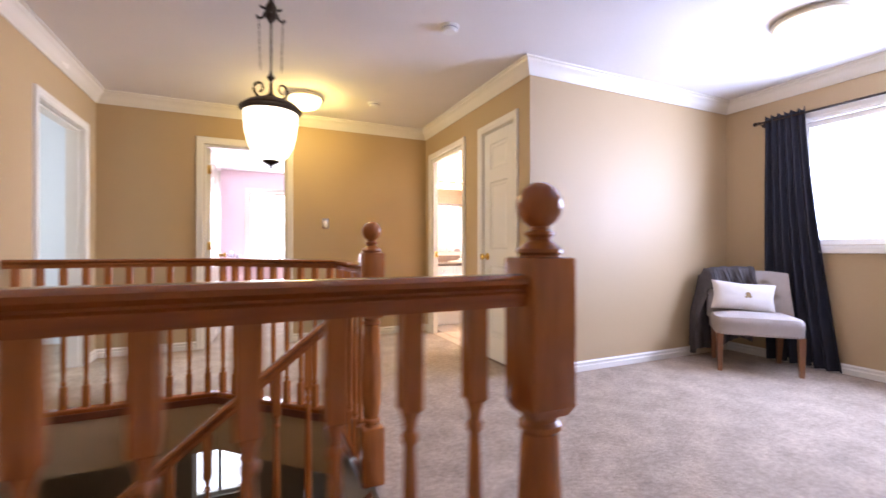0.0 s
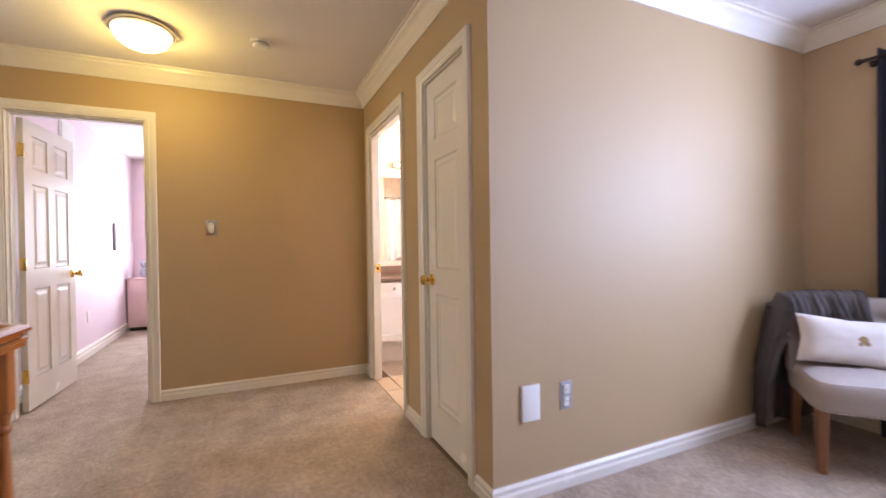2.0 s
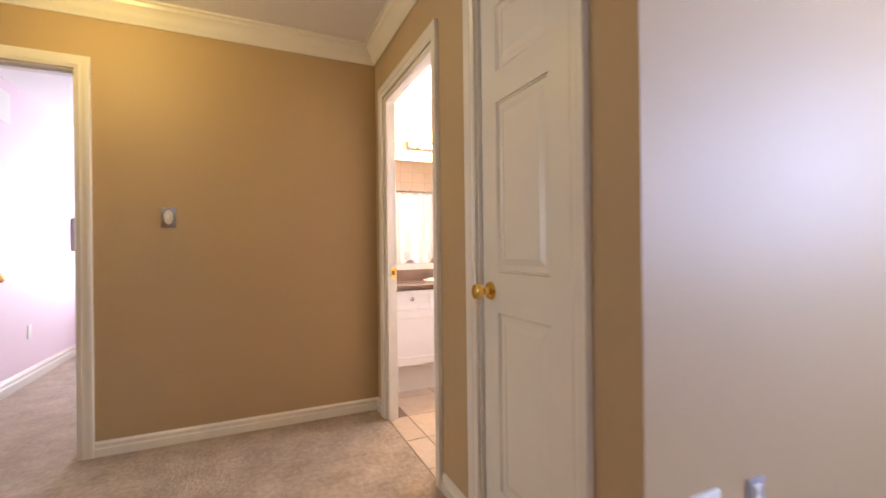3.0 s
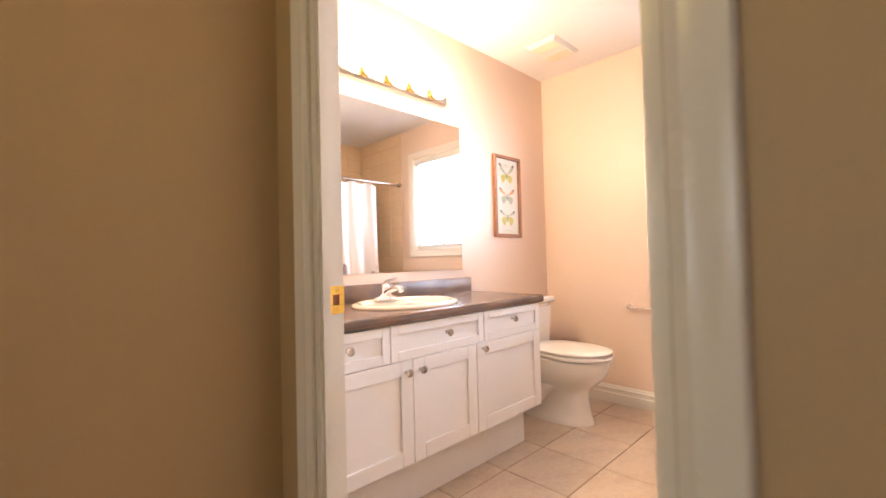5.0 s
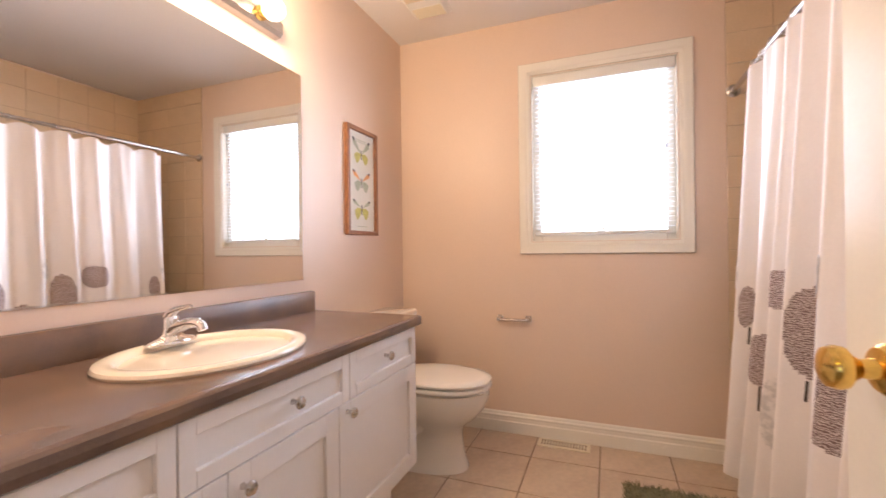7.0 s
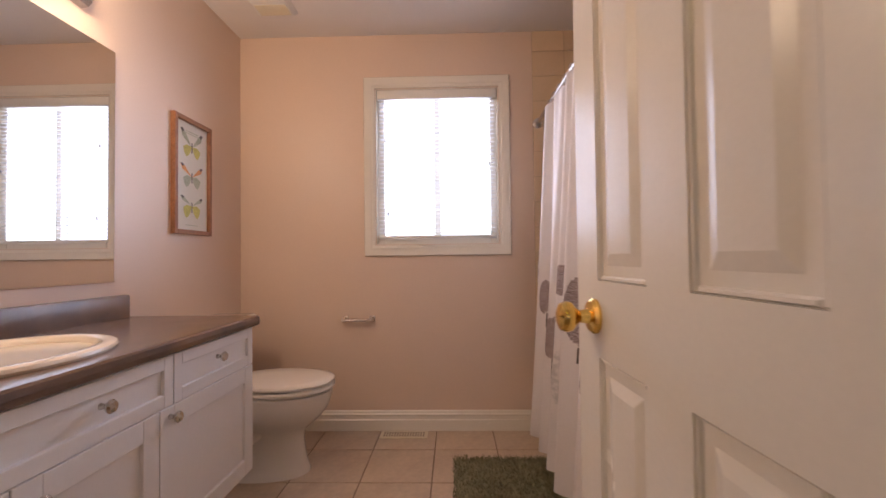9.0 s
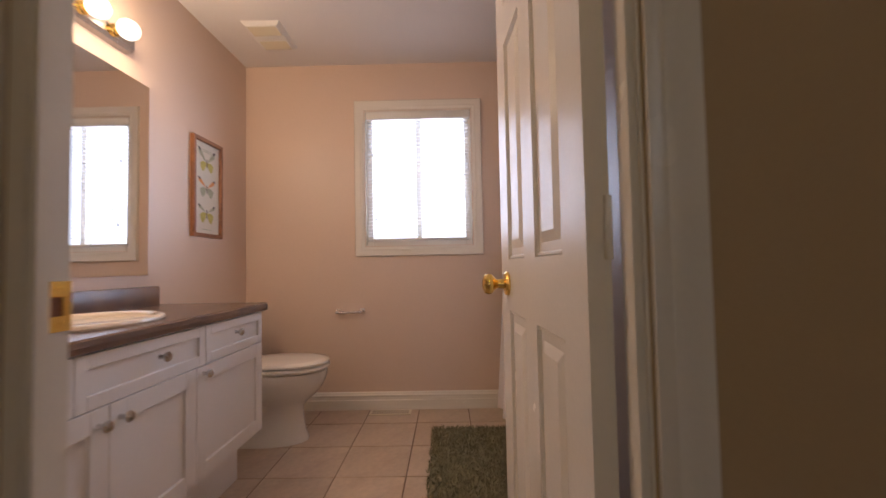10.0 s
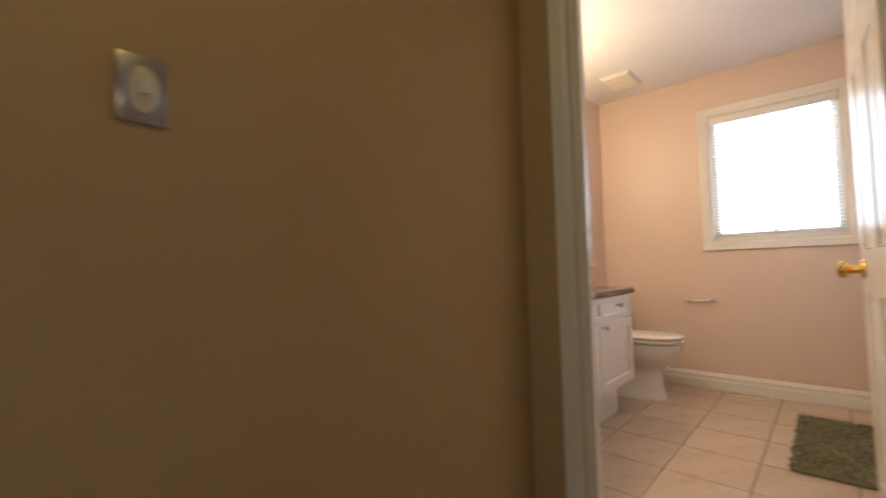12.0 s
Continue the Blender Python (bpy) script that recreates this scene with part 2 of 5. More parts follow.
def sweep(bm, profile, path, closed=False):
    """A moulding: profile of (offset to the left of the path, height) carried along a plan path (x, y[, z]) with mitred corners."""
    pts = [Vector((*p, 0)[:3]) for p in path]
    k = len(pts)
    rings = []
    for i in range(k):
        a = pts[i] - pts[i - 1] if (i or closed) else pts[1] - pts[0]
        b = pts[(i + 1) % k] - pts[i] if (i < k - 1 or closed) else a
        na, nb = (Vector((-d.y, d.x, 0)).normalized() for d in (a, b))
        n = (na + nb).normalized()
        n /= max(n.dot(na), 0.3)
        rings.append([bm.verts.new(pts[i] + n * o + Vector((0, 0, z))) for o, z in profile])
    for i in range(k if closed else k - 1):
        p, q = rings[i], rings[(i + 1) % k]
        for j in range(len(profile)):
            jj = (j + 1) % len(profile)
            bm.faces.new((p[j], p[jj], q[jj], q[j]))
    if not closed:
        bm.faces.new(rings[0]), bm.faces.new(rings[-1][::-1])
    return bm


def wall(bm, axis, at, thick, u0, u1, z0, z1, holes=()):
    """A wall with openings (u0, u1, z0, z1) cut through it. axis 'x': it runs along x, from y = at to at + thick; 'y': along y."""
    us = sorted({u0, u1, *[h[0] for h in holes], *[h[1] for h in holes]})
    zs = sorted({z0, z1, *[h[2] for h in holes], *[h[3] for h in holes]})

    def solid(i, j):
        if not (0 <= i < len(us) - 1 and 0 <= j < len(zs) - 1):
            return False
        u, z = (us[i] + us[i + 1]) / 2, (zs[j] + zs[j + 1]) / 2
        return not any(h[0] < u < h[1] and h[2] < z < h[3] for h in holes)

    def face(*c):
        bm.faces.new([bm.verts.new((u, w, z) if axis == "x" else (w, u, z)) for u, w, z in c])
    a, b = at, at + thick
    for i in range(len(us) - 1):
        for j in range(len(zs) - 1):
            if not solid(i, j):
                continue
            p, q, r, s = us[i], us[i + 1], zs[j], zs[j + 1]
            face((p, a, r), (q, a, r), (q, a, s), (p, a, s))
            face((p, b, r), (q, b, r), (q, b, s), (p, b, s))
            if not solid(i - 1, j):
                face((p, a, r), (p, b, r), (p, b, s), (p, a, s))
            if not solid(i + 1, j):
                face((q, a, r), (q, b, r), (q, b, s), (q, a, s))
            if not solid(i, j - 1):
                face((p, a, r), (q, a, r), (q, b, r), (p, b, r))
            if not solid(i, j + 1):
                face((p, a, s), (q, a, s), (q, b, s), (p, b, s))
    bmesh.ops.remove_doubles(bm, verts=bm.verts, dist=0.0005)
    return bm


def sheet(bm, fn, nu, nv, thick=0.0):
    """A cloth: fn(u, v) gives its places, u and v from 0 to 1; thick lays a second face behind."""
    g = [[bm.verts.new(fn(i / nu, j / nv)) for j in range(nv + 1)] for i in range(nu + 1)]
    faces = [bm.faces.new((g[i][j], g[i + 1][j], g[i + 1][j + 1], g[i][j + 1])) for i in range(nu) for j in range(nv)]
    if thick:
        bm.normal_update()
        b = [[bm.verts.new(v.co + v.normal * thick) for v in row] for row in g]
        for i in range(nu):
            for j in range(nv):
                bm.faces.new((b[i][j], b[i][j + 1], b[i + 1][j + 1], b[i + 1][j]))
            for j in (0, nv):
                bm.faces.new((g[i][j], g[i + 1][j], b[i + 1][j], b[i][j]))
        for j in range(nv):
            for i in (0, nu):
                bm.faces.new((g[i][j], g[i][j + 1], b[i][j + 1], b[i][j]))
    return bm


def frustum(bm, lo, hi, y0, y1, inset):
    """A raised panel: a rectangle in x and z at y0 that narrows by inset towards y1."""
    (x0, z0), (x1, z1) = lo, hi
    a = [bm.verts.new((x, y0, z)) for x, z in ((x0, z0), (x1, z0), (x1, z1), (x0, z1))]
    i = inset
    b = [bm.verts.new((x, y1, z)) for x, z in ((x0 + i, z0 + i), (x1 - i, z0 + i), (x1 - i, z1 - i), (x0 + i, z1 - i))]
    for k in range(4):
        bm.faces.new((a[k], a[(k + 1) % 4], b[(k + 1) % 4], b[k]))
    bm.faces.new(b)
    return bm

# ---- structure ----
HC, BC = 2.42, 2.40       # ceilings of the hall and the bathroom
XL, XW = -3.22, 2.345     # the hall's side walls
YF, YB = 2.125, -4.2      # its end walls
LOW = -2.75               # the lower hall's floor

# floor of carpet round the stairwell
WELL = [(-1.46, -2.04), (-1.46, -0.12), (-2.13, 0.55), (XL, 0.55), (XL, -2.04)]
bm = bmesh.new()
for poly in ([(XL, YB), (XW, YB), (XW, -2.04), (XL, -2.04)], [(-1.46, -2.04), (XW, -2.04), (XW, -0.12), (-1.46, -0.12)],
             [(-1.46, -0.12), (XW, -0.12), (XW, 0.0), (0.0, 0.0), (0.0, 0.55), (-2.13, 0.55)], [(XL, 0.55), (0.0, 0.55), (0.0, YF), (XL, YF)]):
    f = bm.faces.new([bm.verts.new((x, y, 0)) for x, y in poly])
structure("floor", bm, M_CARPET, "beige cut-pile carpet of the upstairs hall")
bm = bmesh.new()
for x0, y0, x1, y1 in ((XL - 0.12, YF, 0.0, 6.0), (-5.5, 0.5, XL, 3.0)):
    bm.faces.new([bm.verts.new((x, y, 0)) for x, y in ((x0, y0), (x1, y0), (x1, y1), (x0, y1))])
structure("floor_bedroom", bm, M_CARPET, "beige carpet of the bedroom")

# edge of the upper floor round the stairwell
bm = bmesh.new()
sweep(bm, [(0, -0.012), (0, -0.36), (-0.02, -0.36), (-0.02, -0.012)], WELL[1:4])
sweep(bm, [(0, -0.012), (0, -0.36), (0.02, -0.36), (0.02, -0.012)], [(XL, -2.04), (-1.46, -2.04)])
structure("wall_floor_edge", bm, M_TAN, "tan painted edge of the upper floor round the stairwell")

bm = wall(bmesh.new(), "x", YF, 0.12, XL - 0.12, 0.0, 0, HC, [(-2.36, -1.60, 0, 2.035)])
structure("wall_far", bm, M_TAN, "tan painted wall with a doorway into the pink bedroom")
bm = wall(bmesh.new(), "y", 0.0, 0.05, 0.12, YF + 0.12, 0, HC, [(1.132, 1.925, 0, 2.035), (0.218, 0.722, 0, 2.035)])
structure("wall_doors", bm, M_TAN, "tan painted wall with bathroom doorway and closet door")
bm = wall(bmesh.new(), "x", 0.0, 0.12, 0.0, XW + 0.14, 0, HC)
structure("wall_loft", bm, M_TAN, "tan painted wall lit by the window")
bm = wall(bmesh.new(), "y", XW, 0.14, YB, 0.0, 0, HC, [(-2.32, -0.62, 1.02, 2.06)])
structure("wall_window", bm, M_TAN, "tan painted wall with a wide window")
bm = wall(bmesh.new(), "y", XL - 0.12, 0.12, YB, YF, 0, HC, [(1.0, 1.835, 0, 2.0)])
structure("wall_left", bm, M_TAN, "tan painted wall with a doorway to a bright room")
bm = wall(bmesh.new(), "x", YB - 0.12, 0.12, XL - 0.12, XW + 0.14, 0, HC)
structure("wall_back", bm, M_TAN, "tan painted wall behind the loft")
bm = box(bmesh.new(), (XL - 0.12, YB - 0.12, HC), (XW + 0.14, YF + 0.12, HC + 0.1))
structure("ceiling", bm, M_CEIL, "smooth white hall ceiling")

# bathroom shell: the hall side of its walls is tan, its own lining peach
bm = bmesh.new()
wall(bm, "y", 0.051, 0.012, 1.05, 2.775, 0, BC, [(1.132, 1.925, 0, 2.035)])
structure("wall_bath_door", bm, M_PEACH, "peach painted bathroom wall beside the door")
bm = wall(bmesh.new(), "x", 2.775, 0.12, 0.0, 2.52, 0, BC)
structure("wall_vanity", bm, M_PEACH, "peach painted wall above the vanity")
bm = wall(bmesh.new(), "y", 2.395, 0.13, 0.13, 2.775, 0, BC, [(1.195, 1.94, 1.115, 2.065)])
structure("wall_bath_window", bm, M_PEACH, "peach painted bathroom wall with a window")
bm = bmesh.new()
box(bm, (0.065, 0.97, 0), (0.87, 1.05, BC))
box(bm, (0.80, 0.215, 0), (0.87, 0.97, BC))
structure("wall_bath_closet", bm, M_PEACH, "peach painted return wall beside the tub")
bm = wall(bmesh.new(), "x", 0.135, 0.08, 0.80, 2.395, 0, BC)
structure("wall_tub", bm, M_PEACH, "peach painted wall above the tub")
bm = box(bmesh.new(), (0.051, 0.125, BC), (2.53, 2.90, BC + 0.018))
structure("ceiling_bath", bm, M_CEIL, "white bathroom ceiling")

# pink bedroom and the bright side room, seen through their doorways
bm = bmesh.new()
wall(bm, "y", -2.60, 0.12, YF + 0.12, 5.9, 0, HC)
wall(bm, "y", 0.02, 0.1, 2.90, 5.9, 0, HC)
wall(bm, "x", 5.9, 0.12, -2.6, 0.12, 0, HC, [(-2.0, -0.9, 0.75, 2.05)])
structure("wall_bedroom", bm, M_PINK, "pink painted bedroom walls")
bm = box(bmesh.new(), (-2.6, YF + 0.12, HC), (0.12, 6.02, HC + 0.1))
structure("ceiling_bedroom", bm, M_CEIL, "white bedroom ceiling")
bm = bmesh.new()
wall(bm, "y", -5.32, 0.12, 0.5, 3.0, 0, HC, [(1.2, 2.3, 0.85, 2.05)])
wall(bm, "x", 0.4, 0.1, -5.32, XL - 0.12, 0, HC)
wall(bm, "x", 3.0, 0.1, -5.32, XL - 0.12, 0, HC)
structure("wall_side_room", bm, M_PALE, "pale blue walls of the side room")
bm = box(bmesh.new(), (-5.32, 0.4, HC), (XL - 0.12, 3.1, HC + 0.1))
structure("ceiling_side_room", bm, M_CEIL, "white side-room ceiling")

# lower hall under the stairwell
bm = bmesh.new()
wall(bm, "x", 3.3, 0.12, -4.5, 1.2, LOW, -0.36, [(-2.6, -2.0, -2.1, -0.9), (-1.3, -0.5, LOW, -0.72)])
wall(bm, "y", -4.5, 0.12, -2.3, 3.3, LOW, -0.36)
wall(bm, "y", 1.2, 0.12, -2.3, 3.3, LOW, -0.36)
wall(bm, "x", -2.3, 0.12, -4.5, 1.2, LOW, -0.36)
structure("wall_lower_hall", bm, M_TAN, "tan walls of the lower hall")
bm = bmesh.new()
bm.faces.new([bm.verts.new((x, y, LOW)) for x, y in ((-4.5, -2.3), (1.3, -2.3), (1.3, 4.2), (-4.5, 4.2))])
structure("floor_lower_hall", bm, M_LOWFLOOR, "tiled floor of the lower hall")
bm = bmesh.new()
wall(bm, "y", XL - 0.12, 0.12, -2.04, 0.55, -0.36, 0)
structure("wall_stair", bm, M_TAN, "tan wall beside the stairwell")
bm = bmesh.new()
for poly in ([(-4.5, 0.55), (1.3, 0.55), (1.3, 3.42), (-4.5, 3.42)], [(-1.46, -2.04), (1.3, -2.04), (1.3, 0.55), (-2.13, 0.55), (-1.46, -0.12)], [(-4.5, -2.3), (1.3, -2.3), (1.3, -2.04), (-4.5, -2.04)], [(-4.5, -2.04), (XL, -2.04), (XL, 0.55), (-4.5, 0.55)]):
    bm.faces.new([bm.verts.new((x, y, -0.36)) for x, y in poly])
structure("ceiling_lower_hall", bm, M_CEIL, "white ceiling of the lower hall")
bm = box(bmesh.new(), (-1.28, 3.32, LOW), (-0.52, 3.36, -0.74))
structure("door_lower", bm, M_WHITE, "white door of the lower hall")

# mouldings
CROWN = [(0, HC - 0.11), (0.010, HC - 0.11), (0.016, HC - 0.098), (0.028, HC - 0.088), (0.036, HC - 0.066), (0.056, HC - 0.042), (0.072, HC - 0.032), (0.078, HC - 0.016), (0.09, HC - 0.012), (0.09, HC - 0.001), (0, HC - 0.001)]
bm = sweep(bmesh.new(), CROWN, [(0, 0), (0, YF), (XL, YF), (XL, YB), (XW, YB), (XW, 0)], closed=True)
structure("trim_crown", bm, M_WHITE, "white moulded crown along the hall ceiling", True)
BASE = [(0, 0.001), (0.016, 0.001), (0.016, 0.042), (0.009, 0.047), (0.009, 0.060), (0.012, 0.063), (0.012, 0.068), (0.004, 0.074), (0, 0.08)]
for path in ([(0, 1.925 + 0.075), (0, YF), (-1.535, YF)], [(-2.425, YF), (XL, YF), (XL, 1.91)], [(0, 0.797), (0, 1.057)],
             [(XL, 0.93), (XL, 0.56)], [(XL, -2.05), (XL, YB), (XW, YB), (XW, 0), (0, 0), (0, 0.143)]):
    structure("baseboard", sweep(bmesh.new(), BASE, path), M_WHITE, "white moulded baseboard along the carpet", True)
BIG = [(0, 0.001), (0.018, 0.001), (0.018, 0.064), (0.013, 0.070), (0.013, 0.088), (0.016, 0.092), (0.016, 0.098), (0.008, 0.104), (0.006, 0.114), (0, 0.12)]
structure("baseboard_bath", sweep(bmesh.new(), BIG, [(2.395, 1.0), (2.395, 2.775), (1.49, 2.775)]), M_WHITE, "tall white baseboard in the bathroom", True)
structure("baseboard_bedroom", sweep(bmesh.new(), BIG, [(0.02, 5.9), (-2.48, 5.9), (-2.48, 2.25)]), M_WHITE, "white baseboard in the pink bedroom", True)

CASE = [(0.004, 0.0), (0.004, 0.010), (0.016, 0.013), (0.022, 0.017), (0.040, 0.015), (0.052, 0.020), (0.066, 0.020), (0.070, 0.014), (0.070, 0.0)]


def casing(name, m, w, h, z0=0.0, closed=False, label="", prof=CASE):
    """A moulded frame round an opening of w by h in the xz plane of m, standing proud towards -y."""
    bm = bmesh.new()
    pts = [(0, z0), (0, h), (w, h), (w, z0)]
    k = len(pts)
    rings = []
    for i, (x, z) in enumerate(pts):
        sx = -1 if x == 0 else 1
        sz = 1 if z == h else (-1 if closed else 0)
        rings.append([bm.verts.new(m @ Vector((x + sx * o, -d, z + sz * o))) for o, d in prof])
    for i in range(k if closed else k - 1):
        p, q = rings[i], rings[(i + 1) % k]
        for j in range(len(prof)):
            jj = (j + 1) % len(prof)
            bm.faces.new((p[j], p[jj], q[jj], q[j]))
    if not closed:
        bm.faces.new(rings[0]), bm.faces.new(rings[-1])
    return structure(name, bm, M_WHITE, label, True)


def jamb(name, m, w, h, depth, t=0.004, r=0.004):
    """The lining of a doorway with its stop, from y = 0 to depth of m."""
    bm = bmesh.new()
    for lo, hi in (((-0.0, -0.001, 0), (t, depth + 0.001, h)), ((w - r, -0.001, 0), (w, depth + 0.001, h)), ((t, -0.001, h - t), (w - r, depth + 0.001, h)),
                   ((t, max(depth - 0.085, 0.004), 0), (t + 0.011, depth - 0.04, h - t)), ((w - r - 0.011, max(depth - 0.085, 0.004), 0), (w - r, depth - 0.04, h - t)), ((t + 0.011, max(depth - 0.085, 0.004), h - t - 0.011), (w - r - 0.011, depth - 0.04, h - t))):
        box(bm, lo, hi)
    bm.transform(m)
    return structure(name, bm, M_WHITE, "white door jamb with its stop")


D_PINK = pose(-2.36, YF, 0)
D_BATH = pose(0, 1.925, 0, 0, 0, -90)
D_CLOSET = pose(0, 0.722, 0, 0, 0, -90)
D_LEFT = pose(XL, 1.0, 0, 0, 0, 90)
casing("trim_door_bedroom", D_PINK, 0.76, 2.03, label="white moulded casing of the bedroom doorway")
casing("trim_door_bath", D_BATH, 0.793, 2.03, label="white moulded casing of the bathroom doorway")
casing("trim_door_bath_inside", pose(0.063, 1.132, 0, 0, 0, 90), 0.793, 2.03, label="white moulded casing inside the bathroom")
casing("trim_door_closet", D_CLOSET, 0.504, 2.03, label="white moulded casing of the closet door")
casing("trim_door_left", D_LEFT, 0.835, 1.99, label="white moulded casing of the side doorway")
jamb("door_frame_bedroom", D_PINK, 0.76, 2.03, 0.12)
jamb("door_frame_bath", D_BATH, 0.793, 2.03, 0.064, 0.022, 0.004)
jamb("door_frame_left", D_LEFT, 0.835, 1.99, 0.12)
bm = bmesh.new()
for lo, hi in (((0.0, 0, 0), (0.006, 0.06, 2.03)), ((0.498, 0, 0), (0.504, 0.06, 2.03)), ((0.006, 0, 2.024), (0.498, 0.06, 2.03)), ((0.006, 0.053, 0), (0.498, 0.06, 2.024))):
    box(bm, lo, hi)
bm.transform(D_CLOSET)
structure("door_frame_closet", bm, M_WHITE, "white jamb of the closet door")

# ---- doors ----
ROWS = ((0.22, 0.845), (0.985, 1.58), (1.69, 1.92))


def knob(parent, x, z, y0, s=1.0, name="door_knob"):
    """A round brass knob with its rose, pointing to -y from y0."""
    prof = [(0.033, 0), (0.033, 0.005), (0.028, 0.011), (0.014, 0.014), (0.012, 0.030), (0.018, 0.038), (0.027, 0.046), (0.029, 0.056), (0.025, 0.066), (0.014, 0.071), (0.0, 0.072)]
    bm = lathe(bmesh.new(), [(r * s, h * s) for r, h in prof], 20, pose(x, y0, z, 90))
    part(name, bm, M_BRASS, parent, "polished brass knob")


def door_leaf(name, m, w, cols, label, knob_x, sides=(1, -1), h=2.02):
    """A moulded panel door: its leaf lies from x = 0 to w and from y = 0 (front) to 0.035."""
    d = thing(name, label, "door", m)
    d["kind"] = "structure"
    bm = box(bmesh.new(), (0, 0.007, 0.012), (w, 0.028, h))
    stile = 0.105 if cols == 2 else 0.10
    mid = 0.10
    xs = [(stile, (w - mid) / 2), ((w + mid) / 2, w - stile)] if cols == 2 else [(stile, w - stile)]
    edges = [0] + [v for a in xs for v in a] + [w]
    zed = [0.012] + [v for r in ROWS for v in r] + [h]
    part("leaf", bm, M_WHITE, d, "white painted door leaf", False)
    for i in range(0, len(edges), 2):
        bm = box(bmesh.new(), (edges[i], 0.0, 0.012), (edges[i + 1], 0.007, h))
        part("stile", box(bm, (edges[i], 0.028, 0.012), (edges[i + 1], 0.035, h)), M_WHITE, d, "", False)
    for a, b in xs:
        for i in range(0, len(zed), 2):
            bm = box(bmesh.new(), (a, 0.0, zed[i]), (b, 0.007, zed[i + 1]))
            part("rail", box(bm, (a, 0.028, zed[i]), (b, 0.035, zed[i + 1])), M_WHITE, d, "", False)
    for a, b in xs:
        for z0, z1 in ROWS:
            bm = bmesh.new()
            for y0, y1, yo in ((0.0085, 0.0012, 0.0), (0.0265, 0.0338, 0.035)):
                frustum(bm, (a + 0.022, z0 + 0.022), (b - 0.022, z1 - 0.022), y0, y1, 0.026)
                for lo, hi in (((a, z0), (a + 0.010, z1)), ((b - 0.010, z0), (b, z1)), ((a + 0.010, z0), (b - 0.010, z0 + 0.010)), ((a + 0.010, z1 - 0.010), (b - 0.010, z1))):
                    frustum(bm, lo, hi, y0, yo + (0.0018 if yo == 0 else -0.0018), 0.003)
            part("panel", bm, M_WHITE, d, "", False)
    for s in sides:
        if s == 1:
            knob(d, knob_x, 0.918, 0.0)
        else:
            bm = lathe(bmesh.new(), [(0.033, 0), (0.033, 0.005), (0.028, 0.011), (0.014, 0.014), (0.012, 0.030), (0.018, 0.038), (0.027, 0.046), (0.029, 0.056), (0.025, 0.066), (0.014, 0.071), (0.0, 0.072)], 20, pose(knob_x, 0.035, 0.918, -90))
            part("door_knob", bm, M_BRASS, d, "polished brass knob")
    return d


# bathroom door: hinged at the near jamb, standing open into the room; its +y face looks to the vanity
bath_door = door_leaf("door_bath", pose(0.078, 1.145, 0, 0, 0, 3.0), 0.66, 2, "white six-panel bathroom door standing open, brass knobs", 0.57)
for z in (0.25, 1.02, 1.80):
    part("hinge", lathe(bmesh.new(), [(0.006, -0.045), (0.006, 0.045)], 8, pose(-0.003, 0.004, z)), M_WHITE, bath_door, "painted butt hinge")
# bedroom door: hinged at its left jamb, standing open along the pink wall
bed_door = door_leaf("door_bedroom", pose(-2.315, 2.262, 0, 0, 0, 87), 0.745, 2, "white six-panel bedroom door standing open against the pink wall", 0.68)
for z in (0.25, 1.02, 1.80):
    part("hinge", box(bmesh.new(), (-0.014, -0.006, z - 0.045), (0.002, 0.03, z + 0.045), 0.002), M_BRASS, bed_door, "brass butt hinge")
closet_door = door_leaf("door_closet", D_CLOSET @ pose(0.009, 0.016, 0), 0.486, 1, "white three-panel closet door, closed, with brass knob", 0.052, (1,))
for z in (0.25, 1.80):
    part("hinge", lathe(bmesh.new(), [(0.006, -0.045), (0.006, 0.045)], 8, pose(0.490, -0.007, z)), M_NICKEL, closet_door, "painted butt hinge")
# strike plate on the bathroom jamb
sp = thing("strike_plate", "brass strike plate screwed to the bathroom door jamb", "strike plate", pose(0.040, 1.9025, 0.925) @ Matrix.Diagonal((1.2, 1, 1.18, 1)))
bm = bmesh.new()
for lo, hi in (((-0.012, -0.002, -0.029), (0.022, 0, -0.011)), ((-0.012, -0.002, 0.011), (0.022, 0, 0.029)), ((-0.012, -0.002, -0.011), (-0.004, 0, 0.011)), ((0.010, -0.002, -0.011), (0.022, 0, 0.011))):
    box(bm, lo, hi, 0.0006, 1)
part("plate", bm, M_BRASS, sp, "", False)
part("latch_hole", box(bmesh.new(), (-0.004, -0.0005, -0.011), (0.010, 0.002, 0.011)), M_DARKOAK, sp, "dark latch hole", False)
for z in (-0.021, 0.021):
    part("screw", lathe(bmesh.new(), [(0.004, 0), (0.003, 0.0012), (0, 0.0014)], 10, pose(0.006, -0.002, z, 90)), M_BRASS, sp)

# ---- windows ----


